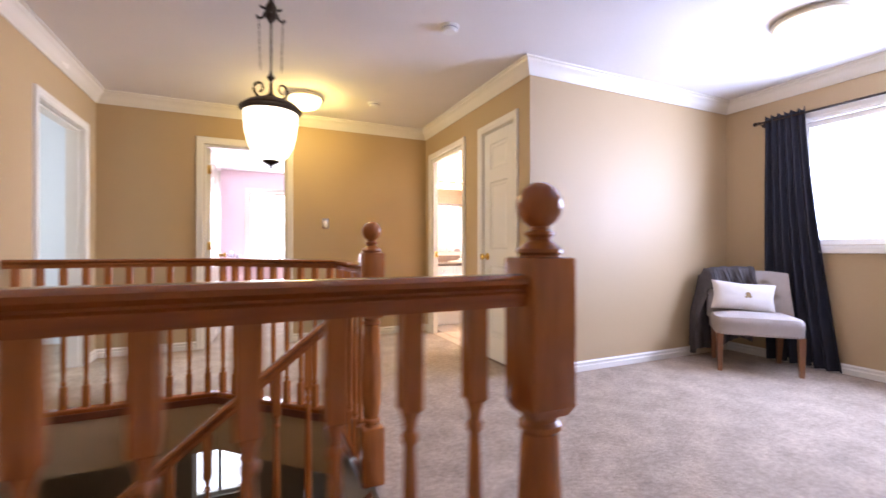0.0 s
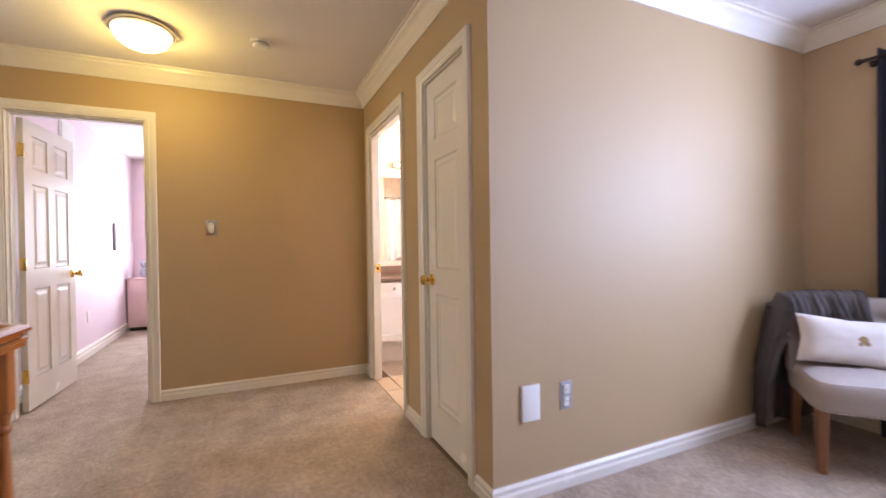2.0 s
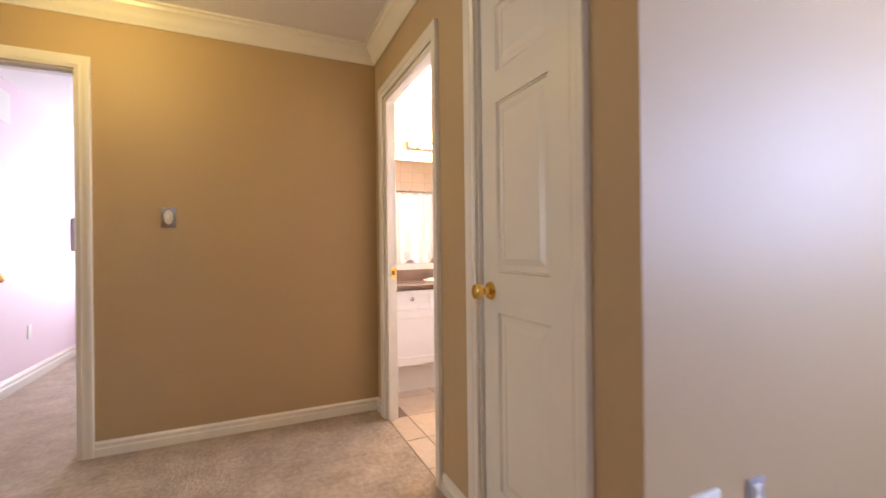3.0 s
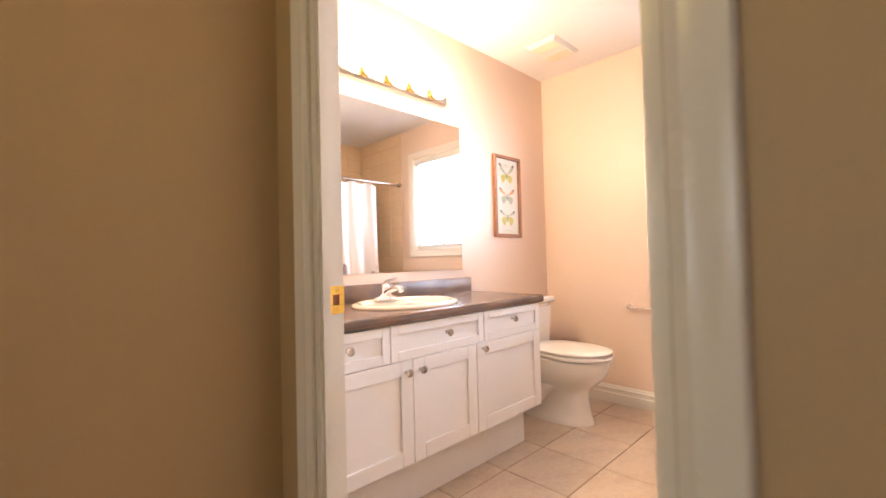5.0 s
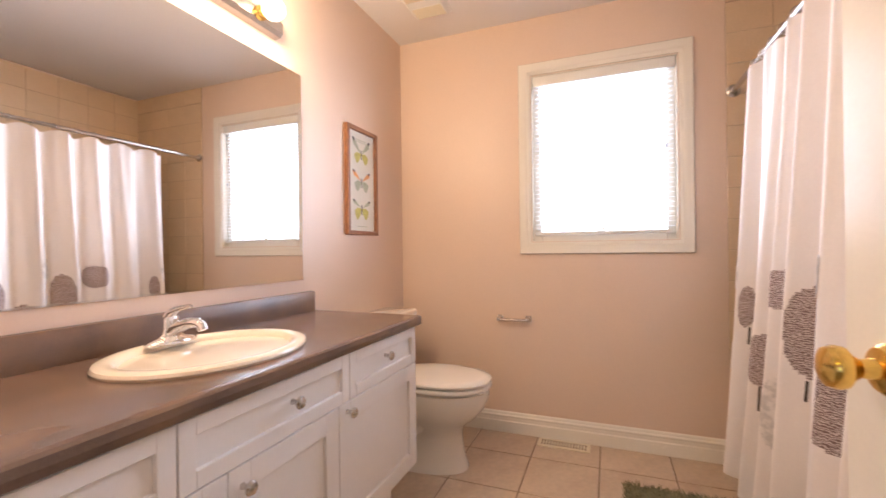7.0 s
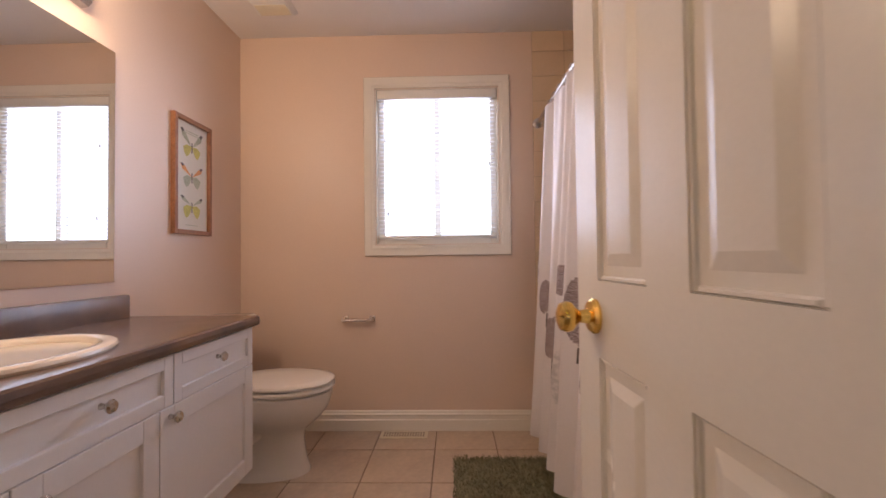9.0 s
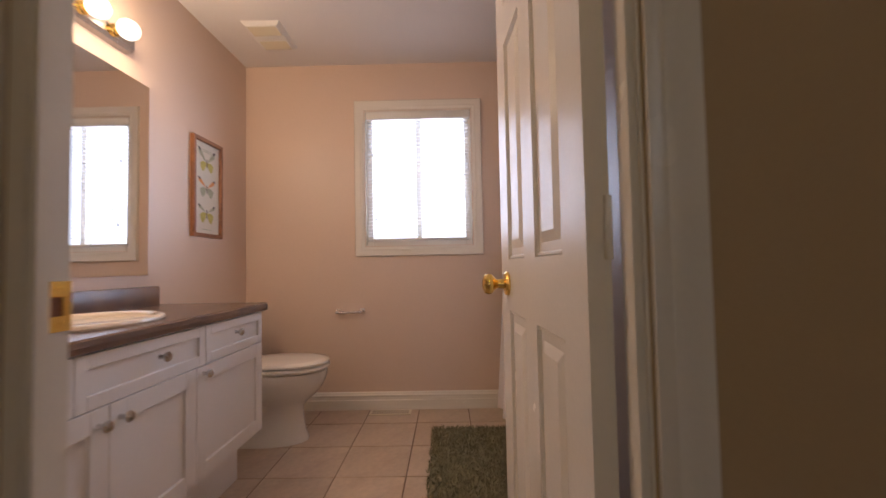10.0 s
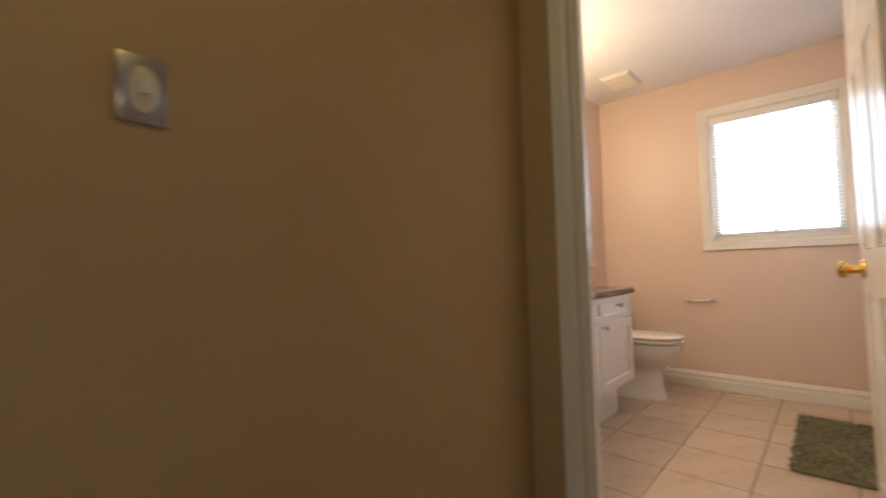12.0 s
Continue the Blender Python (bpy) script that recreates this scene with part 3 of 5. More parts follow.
def window(name, m, w, h, z0, label, mull=0.5, horizontal=False):
    """A white framed window: an opening w wide from z0 to z0 + h in the xz plane of m, which lies 0.1 m behind the wall's face."""
    win = thing(name, label, "window", m)
    win["kind"] = "structure"
    fr = part("window_frame", bmesh.new(), M_WHITE, win)
    bm = bmesh.new()
    z1 = z0 + h
    for lo, hi in (((0, 0.04, z0), (0.05, 0.12, z1)), ((w - 0.05, 0.04, z0), (w, 0.12, z1)), ((0.05, 0.04, z0), (w - 0.05, 0.12, z0 + 0.05)), ((0.05, 0.04, z1 - 0.05), (w - 0.05, 0.12, z1)),
                   ((w * mull - 0.02, 0.05, z0 + 0.05), (w * mull + 0.02, 0.11, z1 - 0.05))):
        box(bm, lo, hi, 0.004, 1)
    bm.to_mesh(fr.data)
    bm.free()
    for a, b in ((0.05, w * mull - 0.02), (w * mull + 0.02, w - 0.05)):
        p = part("pane", box(bmesh.new(), (a, 0.08, z0 + 0.05), (b, 0.084, z1 - 0.05)), M_GLASS, win, "clear glass pane", False)
        p.visible_shadow = False
    bm = bmesh.new()
    for lo, hi in (((0, -0.001, z0), (0.004, 0.04, z1)), ((w - 0.004, -0.001, z0), (w, 0.04, z1)), ((0.004, -0.001, z0), (w - 0.004, 0.04, z0 + 0.004)), ((0.004, -0.001, z1 - 0.004), (w - 0.004, 0.04, z1))):
        box(bm, lo, hi)
    part("window_sill", bm, M_WHITE, win, "", False)
    return win


W_BATH = pose(2.395, 1.94, 0, 0, 0, -90)
W_LOFT = pose(XW, -0.62, 0, 0, 0, -90)
window("window_bath", W_BATH, 0.745, 0.95, 1.115, "white sliding bathroom window full of daylight")
window("window_loft", W_LOFT, 1.70, 1.04, 1.02, "wide white loft window full of daylight")
window("window_bedroom", pose(-2.0, 5.9, 0), 1.1, 1.3, 0.75, "bright bedroom window beyond the door")
window("window_side", pose(-5.2, 1.2, 0, 0, 0, 90), 1.1, 1.2, 0.85, "bright window of the side room")
window("window_lower", pose(-2.6, 3.3, 0), 0.6, 1.2, -2.1, "bright window of the lower hall")


def ring(m, w, z0, z1, name, label):
    prof = CASE
    bm = bmesh.new()
    pts = [(0, z0, -1, -1), (0, z1, -1, 1), (w, z1, 1, 1), (w, z0, 1, -1)]
    rings = [[bm.verts.new(m @ Vector((x + sx * o, -d, z + sz * o))) for o, d in prof] for x, z, sx, sz in pts]
    for i in range(4):
        p, q = rings[i], rings[(i + 1) % 4]
        for j in range(len(prof)):
            jj = (j + 1) % len(prof)
            bm.faces.new((p[j], p[jj], q[jj], q[j]))
    structure(name, bm, M_WHITE, label, True)


ring(W_BATH, 0.745, 1.115, 2.065, "trim_window_bath", "white moulded casing round the bathroom window")
ring(W_LOFT, 1.70, 1.02, 2.06, "trim_window_loft", "white moulded casing round the loft window")
ring(pose(-2.0, 5.9, 0), 1.1, 0.75, 2.05, "trim_window_bedroom", "white casing round the bedroom window")

# blind in the bathroom window: open slats, headrail and bottom rail
blind = thing("window_blind", "white slatted window blind hanging with its slats open", "blind", W_BATH)
part("headrail", box(bmesh.new(), (0.008, 0.000, 2.005), (0.737, 0.035, 2.06), 0.004), M_PLASTIC, blind)
part("bottom_rail", box(bmesh.new(), (0.02, 0.004, 1.15), (0.725, 0.034, 1.168), 0.003), M_PLASTIC, blind)
sl = bmesh.new()
sheet(sl, lambda u, v: (0.02 + 0.705 * u, 0.003 + 0.032 * v, 0.003 * math.sin(math.pi * v) + 0.0035 * (v - 0.5)), 1, 4, 0.001)
slat = part("slat", sl, M_SLAT, blind)
for i in range(33):
    o = slat if i == 0 else new("slat", slat.data)
    o.parent = blind
    o.location.z = 1.185 + i * 0.0250
for x in (0.12, 0.62):
    part("ladder_cord", tube(bmesh.new(), [(x, 0.002, 1.16), (x, 0.002, 2.01)], 0.0012, 6), M_PLASTIC, blind)
for x, z in ((0.06, 1.75), (0.075, 1.30), (0.69, 1.60)):
    part("cord_toggle", lathe(bmesh.new(), [(0.002, 0.012), (0.005, 0.008), (0.006, -0.01), (0, -0.012)], 8, pose(x, -0.003, z)), M_GREY, blind, "small grey cord toggle")

# ---- stairs and railings ----
stair = thing("staircase", "carpeted staircase going down from the hall", "stairs")
for i in range(8):
    x, z = -1.46 - 0.235 * i, -0.19 * (i + 1)
    bm = box(bmesh.new(), (x - 0.255, -1.985, z - 0.03), (x, -0.955, z), 0.012)
    box(bm, (x - 0.022, -1.985, z - 0.0), (x - 0.001, -0.955, z + 0.159))
    part("step", bm, M_CARPET, stair)
for y in (-2.015, -0.955):
    bm = bmesh.new()
    a = [(-1.47, -0.02), (-1.47, -0.36), (-3.18, -1.75), (-3.18, -1.36)]
    f = [[bm.verts.new((x, y + d, z)) for x, z in a] for d in (0, 0.03)]
    bm.faces.new(f[0]), bm.faces.new(f[1][::-1])
    for k in range(4):
        bm.faces.new((f[0][k], f[0][(k + 1) % 4], f[1][(k + 1) % 4], f[1][k]))
    part("stringer", bm, M_DARKOAK, stair, "dark stained side board", False)
part("landing", box(bmesh.new(), (-3.34, -2.02, -1.75), (-3.16, -0.92, -1.55), 0.01), M_CARPET, stair)
for x in (-3.3, -3.2):
    part("landing_post", box(bmesh.new(), (x - 0.02, -1.0, LOW), (x + 0.02, -0.96, -1.75)), M_DARKOAK, stair, "", False)

NEWEL = [(0.0, 1.100), (0.016, 1.0975), (0.030, 1.087), (0.0385, 1.072), (0.0405, 1.058), (0.0375, 1.043), (0.028, 1.029), (0.018, 1.022), (0.017, 1.016), (0.026, 1.012), (0.027, 1.007),
         (0.020, 1.002), (0.019, 0.997), (0.031, 0.990), (0.040, 0.982), (0.041, 0.976), (0.036, 0.971), (0.036, 0.965)]
TURN = [(0.036, 0.705), (0.034, 0.695), (0.030, 0.685), (0.037, 0.678), (0.038, 0.670), (0.032, 0.663), (0.034, 0.64), (0.040, 0.52), (0.042, 0.42), (0.039, 0.34), (0.031, 0.285), (0.028, 0.275), (0.036, 0.268), (0.036, 0.258), (0.029, 0.250), (0.033, 0.235)]


def newel(x, y):
    n = thing("newel_post", "stained oak newel post with a ball top", "newel post", pose(x, y, 0), "stair newel posts")
    part("ball_top", lathe(bmesh.new(), NEWEL[::-1], 28), M_OAK, n, "turned oak ball")
    bm = box(bmesh.new(), (-0.045, -0.045, 0.71), (0.045, 0.045, 0.968), 0.006)
    for z0, z1, w0, w1 in ((0.695, 0.715, 0.034, 0.0445),):
        a = [bm.verts.new((sx * w0, sy * w0, z0)) for sx, sy in ((-1, -1), (1, -1), (1, 1), (-1, 1))]
        b = [bm.verts.new((sx * w1, sy * w1, z1)) for sx, sy in ((-1, -1), (1, -1), (1, 1), (-1, 1))]
        for k in range(4):
            bm.faces.new((a[k], a[(k + 1) % 4], b[(k + 1) % 4], b[k]))
    part("block", bm, M_OAK, n)
    part("base_block", box(bmesh.new(), (-0.045, -0.045, 0.0), (0.045, 0.045, 0.24), 0.006), M_OAK, n)
    part("shaft", lathe(bmesh.new(), TURN[::-1], 24), M_OAK, n, "turned oak shaft")


newel(-1.455, -2.038)
newel(-1.460, -0.90)

RAIL = [(-0.020, -0.052), (-0.020, -0.040), (-0.024, -0.034), (-0.024, -0.030), (-0.018, -0.026), (-0.018, -0.022), (-0.030, -0.014), (-0.031, -0.006), (-0.024, -0.001), (-0.008, 0.002),
        (0.008, 0.002), (0.024, -0.001), (0.031, -0.006), (0.030, -0.014), (0.018, -0.022), (0.018, -0.026), (0.024, -0.030), (0.024, -0.034), (0.020, -0.040), (0.020, -0.052)]
SHOE = [(-0.028, -0.012), (-0.028, 0.020), (-0.022, 0.028), (0.022, 0.028), (0.028, 0.020), (0.028, -0.012)]
NOSE = [(-0.032, -0.045), (-0.032, 0.0), (0.030, 0.0), (0.036, -0.008), (0.036, -0.026), (0.030, -0.034), (0.022, -0.036), (0.022, -0.045)]
BAL = [(0.014, 0.16), (0.011, 0.17), (0.015, 0.178), (0.015, 0.186), (0.010, 0.195), (0.0125, 0.26), (0.0145, 0.40), (0.0135, 0.52), (0.0095, 0.655), (0.0085, 0.675), (0.013, 0.682), (0.0135, 0.690), (0.009, 0.698), (0.011, 0.712), (0.0165, 0.73)]


def baluster_mesh(top=0.895):
    k = top - 0.895
    bm = box(bmesh.new(), (-0.017, -0.017, 0.024), (0.017, 0.017, 0.16), 0.003, 1)
    box(bm, (-0.017, -0.017, 0.728 + k), (0.017, 0.017, top), 0.003, 1)
    lathe(bm, [(r, z + k * (z - 0.16) / 0.57) for r, z in BAL], 12)
    return bm


def railing(label, path, z, spots, materials=(M_OAKRAIL, M_OAK)):
    r = thing("stair_railing", label, "railing")
    part("handrail", sweep(bmesh.new(), [(o, h + z) for o, h in RAIL], path), materials[0], r, "moulded stained oak handrail")
    part("shoe_rail", sweep(bmesh.new(), SHOE, path), materials[0], r, "stained oak shoe under the balusters")
    part("nosing", sweep(bmesh.new(), NOSE, path), M_DARKOAK, r, "dark oak nosing on the stairwell edge")
    first = part("baluster", baluster_mesh(z - 0.035), materials[1], r, "turned oak baluster")
    for i, (x, y, a) in enumerate(spots):
        o = first if i == 0 else new("baluster", first.data)
        o.parent = r
        if i:
            tagged(o, "turned oak baluster")
        o.location, o.rotation_euler = (x, y, 0), (0, 0, a)
    return r


def spread(path, step=0.113):
    """Even places along a path, with the way that each stretch runs."""
    out = []
    for (x0, y0), (x1, y1) in zip(path, path[1:]):
        L = math.hypot(x1 - x0, y1 - y0)
        n = max(1, round(L / step))
        for i in range(n):
            t = (i + 0.5) / n
            out.append((x0 + (x1 - x0) * t, y0 + (y1 - y0) * t, math.atan2(y1 - y0, x1 - x0)))
    return out


near = [(-1.50, -2.04), (XL + 0.001, -2.04)]
railing("stained oak railing along the stairwell's near edge", near, 0.938, [(-1.586 - 0.112 * i, -2.04, 0) for i in range(14)])
far = [(XL + 0.001, 0.575), (-2.14, 0.575), (-1.46, -0.105), (-1.46, -0.855)]
railing("stained oak railing round the far side of the stairwell", far, 0.922, spread(far))

# sloping handrail down the stairs from the farther newel
sr = thing("stair_handrail", "sloping oak handrail with balusters down the stairs", "handrail")
bm = sweep(bmesh.new(), [(o, h) for o, h in RAIL], [(-1.505, -0.90, 0.815), (-3.15, -0.90, -0.515)])
part("handrail", bm, M_OAKRAIL, sr)
for i in range(13):
    x = -1.60 - 0.117 * i
    top = 0.815 - (-1.505 - x) * 0.8085 - 0.04
    zt = -0.19 * (int((-1.46 - x) / 0.235) + 1)
    bm = baluster_mesh(max(top - zt, 0.80))
    bm.transform(Matrix.Translation((x, -0.90, top - max(top - zt, 0.80))))
    part("baluster", bm, M_OAK, sr, "turned oak baluster")

# ---- hall lamps and fixtures ----


def flush_lamp(x, y, r, glass, label):
    f = thing("ceiling_lamp", label, "ceiling lamp", pose(x, y, HC))
    part("pan", lathe(bmesh.new(), [(r * 0.9, 0), (r, -0.004), (r * 1.02, -0.02), (r * 0.99, -0.032), (r * 0.9, -0.036)], 36), M_NICKEL if glass == M_DOME else M_IVORY, f, "metal ceiling pan")
    part("glass_dome", lathe(bmesh.new(), [(r * 0.93, -0.03), (r * 0.9, -0.055), (r * 0.78, -0.088), (r * 0.55, -0.114), (r * 0.3, -0.128), (0, -0.132)], 36), glass, f, "lit frosted glass dome").visible_shadow = False
    part("finial", lathe(bmesh.new(), [(0.008, -0.129), (0.01, -0.138), (0.005, -0.146), (0, -0.148)], 12), M_NICKEL, f)


flush_lamp(-1.476, 1.47, 0.165, M_DOME, "lit flush ceiling lamp with a frosted glass dome")
flush_lamp(1.25, -1.20, 0.20, M_DOME2, "lit flush ceiling lamp in the loft, cream rim")


def smoke_alarm(x, y):
    s = thing("smoke_detector", "round white smoke detector on the ceiling", "smoke detector", pose(x, y, HC), "smoke detectors")
    part("base", lathe(bmesh.new(), [(0.062, 0), (0.062, -0.010), (0.058, -0.013)], 28), M_PLASTIC, s)
    part("cap", lathe(bmesh.new(), [(0.052, -0.012), (0.050, -0.028), (0.040, -0.038), (0.0, -0.040)], 28), M_PLASTIC, s)
    part("vent_ring", lathe(bmesh.new(), [(0.053, -0.016), (0.0535, -0.022), (0.051, -0.024)], 28), M_GREY, s, "grey vent slot")


smoke_alarm(-0.764, -0.19)
smoke_alarm(-0.838, 1.40)

# pendant lamp over the stairwell
pend = thing("pendant_lamp", "dark bronze pendant lamp with a lit frosted glass bell", "pendant lamp", pose(-1.83, -0.19, 0))
LOWER = pose(0, 0, 1.418) @ Matrix.Diagonal((0.90, 0.90, 0.89, 1)) @ pose(0, 0, -1.425)
part("glass_bell", lathe(bmesh.new(), [(0.152, 1.765), (0.150, 1.70), (0.142, 1.63), (0.126, 1.565), (0.098, 1.508), (0.066, 1.478), (0.03, 1.468), (0, 1.467)], 40, LOWER), M_SHADE, pend, "lit frosted glass bell").visible_shadow = False
part("rim", lathe(bmesh.new(), [(0.156, 1.758), (0.166, 1.772), (0.178, 1.778), (0.174, 1.788), (0.166, 1.794), (0.142, 1.815), (0.09, 1.838), (0.045, 1.85), (0.03, 1.868), (0.0, 1.87)], 40, LOWER), M_BRONZE, pend, "dark bronze rim")
part("bottom_finial", lathe(bmesh.new(), [(0.0, 1.425), (0.010, 1.432), (0.007, 1.440), (0.022, 1.450), (0.048, 1.466), (0.05, 1.472), (0.03, 1.474)], 24, LOWER), M_BRONZE, pend)
part("rod", lathe(bmesh.new(), [(0.012, 1.80), (0.016, 1.82), (0.007, 1.84), (0.007, 1.89), (0.022, 1.91), (0.008, 1.93), (0.005, 1.95), (0.005, 2.20), (0.018, 2.22), (0.03, 2.235), (0.03, 2.29), (0.018, 2.31), (0.01, 2.33), (0.01, 2.39), (0.05, 2.40), (0.06, 2.412), (0.06, 2.419)], 16), M_BRONZE, pend)
for k in range(3):
    a = k * math.tau / 3 + 0.5
    c, s = math.cos(a), math.sin(a)
    pts, rs = [], []
    for i in range(25):
        t = i / 24
        if t < 0.45:
            q = t / 0.45
            r, z = 0.055 + 0.055 * math.sin(q * math.pi / 2), 1.845 + 0.075 * q
        else:
            q = (t - 0.45) / 0.55 * 1.45 * math.pi
            rad = 0.034 * (1 - 0.45 * (t - 0.45) / 0.55)
            r, z = 0.076 + rad * math.cos(q), 1.92 + rad * math.sin(q) * 1.2
        pts.append(LOWER @ Vector((r * c, r * s, z)))
        rs.append(0.0085 - 0.003 * t)
    part("scroll_arm", tube(bmesh.new(), pts, rs, 8), M_BRONZE, pend, "curled bronze arm")
    part("hook_arm", tube(bmesh.new(), [(0.02 * c, 0.02 * s, 2.288), (0.05 * c, 0.05 * s, 2.238), (0.075 * c, 0.075 * s, 2.24), (0.082 * c, 0.082 * s, 2.255)], 0.007, 8), M_BRONZE, pend)
    part("hook_arm", tube(bmesh.new(), [(0.02 * c, 0.02 * s, 2.285), (0.045 * c, 0.045 * s, 2.292), (0.062 * c, 0.062 * s, 2.305)], 0.007, 8), M_BRONZE, pend)
    ch = bmesh.new()
    for i in range(14):
        z = 2.235 - i * 0.0205
        rr = 0.07 - i * 0.0006
        m = pose(rr * c, rr * s, z, 90, 0, 90 * (i % 2))
        loop = [m @ Vector((0.005 * math.cos(q * math.tau / 8), 0.012 * math.sin(q * math.tau / 8), 0)) for q in range(9)]
        tube(ch, loop, 0.0016, 5)
    part("chain", ch, M_BRONZE, pend, "thin bronze chain")

# wall plates
sw = thing("light_switch", "satin metal light switch plate with oval bezel on the tan wall", "light switch", pose(-1.19, YF, 1.267))
part("plate", box(bmesh.new(), (-0.037, -0.006, -0.058), (0.037, 0, 0.058), 0.003), M_NICKEL, sw, "satin metal plate")
part("bezel", lathe(bmesh.new(), [(0.027, 0), (0.026, 0.003), (0.021, 0.0035)], 24, pose(0, -0.006, 0, 90) @ Matrix.Diagonal((0.8, 1.5, 1, 1))), M_IVORY, sw, "raised ivory oval bezel")
part("toggle", box(bmesh.new(), (-0.006, -0.018, -0.01), (0.006, -0.008, 0.014), 0.002), M_PLASTIC, sw)
for z in (-0.048, 0.048):
    part("screw", lathe(bmesh.new(), [(0.0035, 0), (0.003, 0.001), (0, 0.0012)], 8, pose(0, -0.006, z, 90)), M_BRASS, sw)
bp = thing("blank_wall_plate", "white blank cover plate on the tan wall", "wall plate", pose(0.19, 0, 0.416))
part("plate", box(bmesh.new(), (-0.048, -0.012, -0.079), (0.048, 0, 0.079), 0.004), M_PLASTIC, bp)
ou = thing("wall_outlet", "grey and white double wall outlet on the tan wall", "outlet", pose(0.389, 0, 0.42))
part("plate", box(bmesh.new(), (-0.034, -0.006, -0.064), (0.034, 0, 0.064), 0.003), M_GREY, ou, "grey cover plate")
for z in (-0.027, 0.027):
    s = part("socket", box(bmesh.new(), (-0.018, -0.009, z - 0.02), (0.018, -0.005, z + 0.02), 0.007), M_PLASTIC, ou, "white socket")
    for x in (-0.006, 0.006):
        part("slot", box(bmesh.new(), (x - 0.001, -0.0096, z - 0.006), (x + 0.001, -0.0088, z + 0.006)), M_DARK, s, "", False)

# ---- loft corner: chair, cushion, throw, curtain ----
CH = pose(1.928, -0.46, 0, 0, 0, -48.2)
chair = thing("slipper_chair", "pale grey linen slipper chair with tufted back and wooden legs", "chair", CH)


def seat_pt(u, v):
    a = u * math.tau
    n = 8.0
    c, s = math.cos(a), math.sin(a)
    x = 0.295 * math.copysign(abs(c) ** (2 / n), c)
    y = 0.31 * math.copysign(abs(s) ** (2 / n), s)
    return x, y


bm = bmesh.new()
prof = [(0.97, 0.300), (1.0, 0.306), (1.0, 0.345), (1.015, 0.385), (1.005, 0.415), (0.96, 0.436), (0.8, 0.450), (0.5, 0.458), (0.02, 0.460)]
rings = []
for k, z in prof:
    row = []
    for i in range(48):
        x, y = seat_pt(i / 48, 0)
        row.append(bm.verts.new((k * x * (1.0 if y < 0 else 0.96), k * y * (1.0 if y < 0 else 0.68) - 0.012, z + (0.006 * math.cos(x * 5) if z > 0.43 else 0))))
    rings.append(row)
for p, q in zip(rings, rings[1:]):
    for i in range(48):
        bm.faces.new((p[i], p[(i + 1) % 48], q[(i + 1) % 48], q[i]))
bm.faces.new(rings[0]), bm.faces.new(rings[-1])
part("seat", bm, M_LINEN, chair, "pale grey linen seat cushion")
nails = bmesh.new()
for i in range(26):
    x = -0.27 + i * 0.54 / 25
    lathe(nails, [(0.0055, 0), (0.004, 0.003), (0, 0.004)], 6, pose(x, -0.322, 0.313, 90))
part("nail_trim", nails, M_NICKEL, chair, "row of nail heads")


def back_pt(u, v, d):
    """A back that wraps a little forward at its sides and leans backward; d lies through its thickness."""
    w = 0.292 + 0.015 * (1 - v) ** 1.6
    x = (u * 2 - 1) * w
    wrap = 0.10 * abs(u * 2 - 1) ** 2.6 * (1 - 0.5 * v)
    top = 0.795 - 0.018 * abs(u * 2 - 1) ** 3
    z = 0.40 + (top - 0.40) * v
    puff = 0.0
    if d == 0:
        puff = -0.028 * (1 - abs(u * 2 - 1) ** 4) * math.sin(math.pi * min(max(v, 0.02), 0.98)) ** 0.5
        for bu, bv in ((0.2, 0.42), (0.4, 0.42), (0.6, 0.42), (0.8, 0.42), (0.3, 0.72), (0.5, 0.72), (0.7, 0.72)):
            puff += 0.026 * math.exp(-(((u - bu) * 0.55) ** 2 + ((v - bv) * 0.4) ** 2) / 0.0009)
    y = 0.115 + 0.055 * v - wrap + puff + d
    return x, y, z


bm = bmesh.new()
NU, NV = 40, 24
fr = [[bm.verts.new(back_pt(i / NU, j / NV, 0)) for j in range(NV + 1)] for i in range(NU + 1)]
bk = [[bm.verts.new(back_pt(i / NU, j / NV, 0.075)) for j in range(NV + 1)] for i in range(NU + 1)]
for i in range(NU):
    for j in range(NV):
        bm.faces.new((fr[i][j], fr[i + 1][j], fr[i + 1][j + 1], fr[i][j + 1]))
        bm.faces.new((bk[i][j], bk[i][j + 1], bk[i + 1][j + 1], bk[i + 1][j]))
for i in range(NU):
    bm.faces.new((fr[i][NV], fr[i + 1][NV], bk[i + 1][NV], bk[i][NV]))
    bm.faces.new((fr[i][0], bk[i][0], bk[i + 1][0], fr[i + 1][0]))
for j in range(NV):
    bm.faces.new((fr[0][j], fr[0][j + 1], bk[0][j + 1], bk[0][j]))
    bm.faces.new((fr[NU][j], bk[NU][j], bk[NU][j + 1], fr[NU][j + 1]))
back = part("backrest", bm, M_LINEN, chair, "curved linen back with buttoned tufts")
for bu, bv in ((0.2, 0.42), (0.4, 0.42), (0.6, 0.42), (0.8, 0.42), (0.3, 0.72), (0.5, 0.72), (0.7, 0.72)):
    part("button", lathe(bmesh.new(), [(0.010, 0), (0.008, 0.005), (0, 0.007)], 10, Matrix.Translation(Vector(back_pt(bu, bv, 0)) + Vector((0, 0.004, 0))) @ pose(0, 0, 0, 100)), M_LINEN, back, "fabric button")
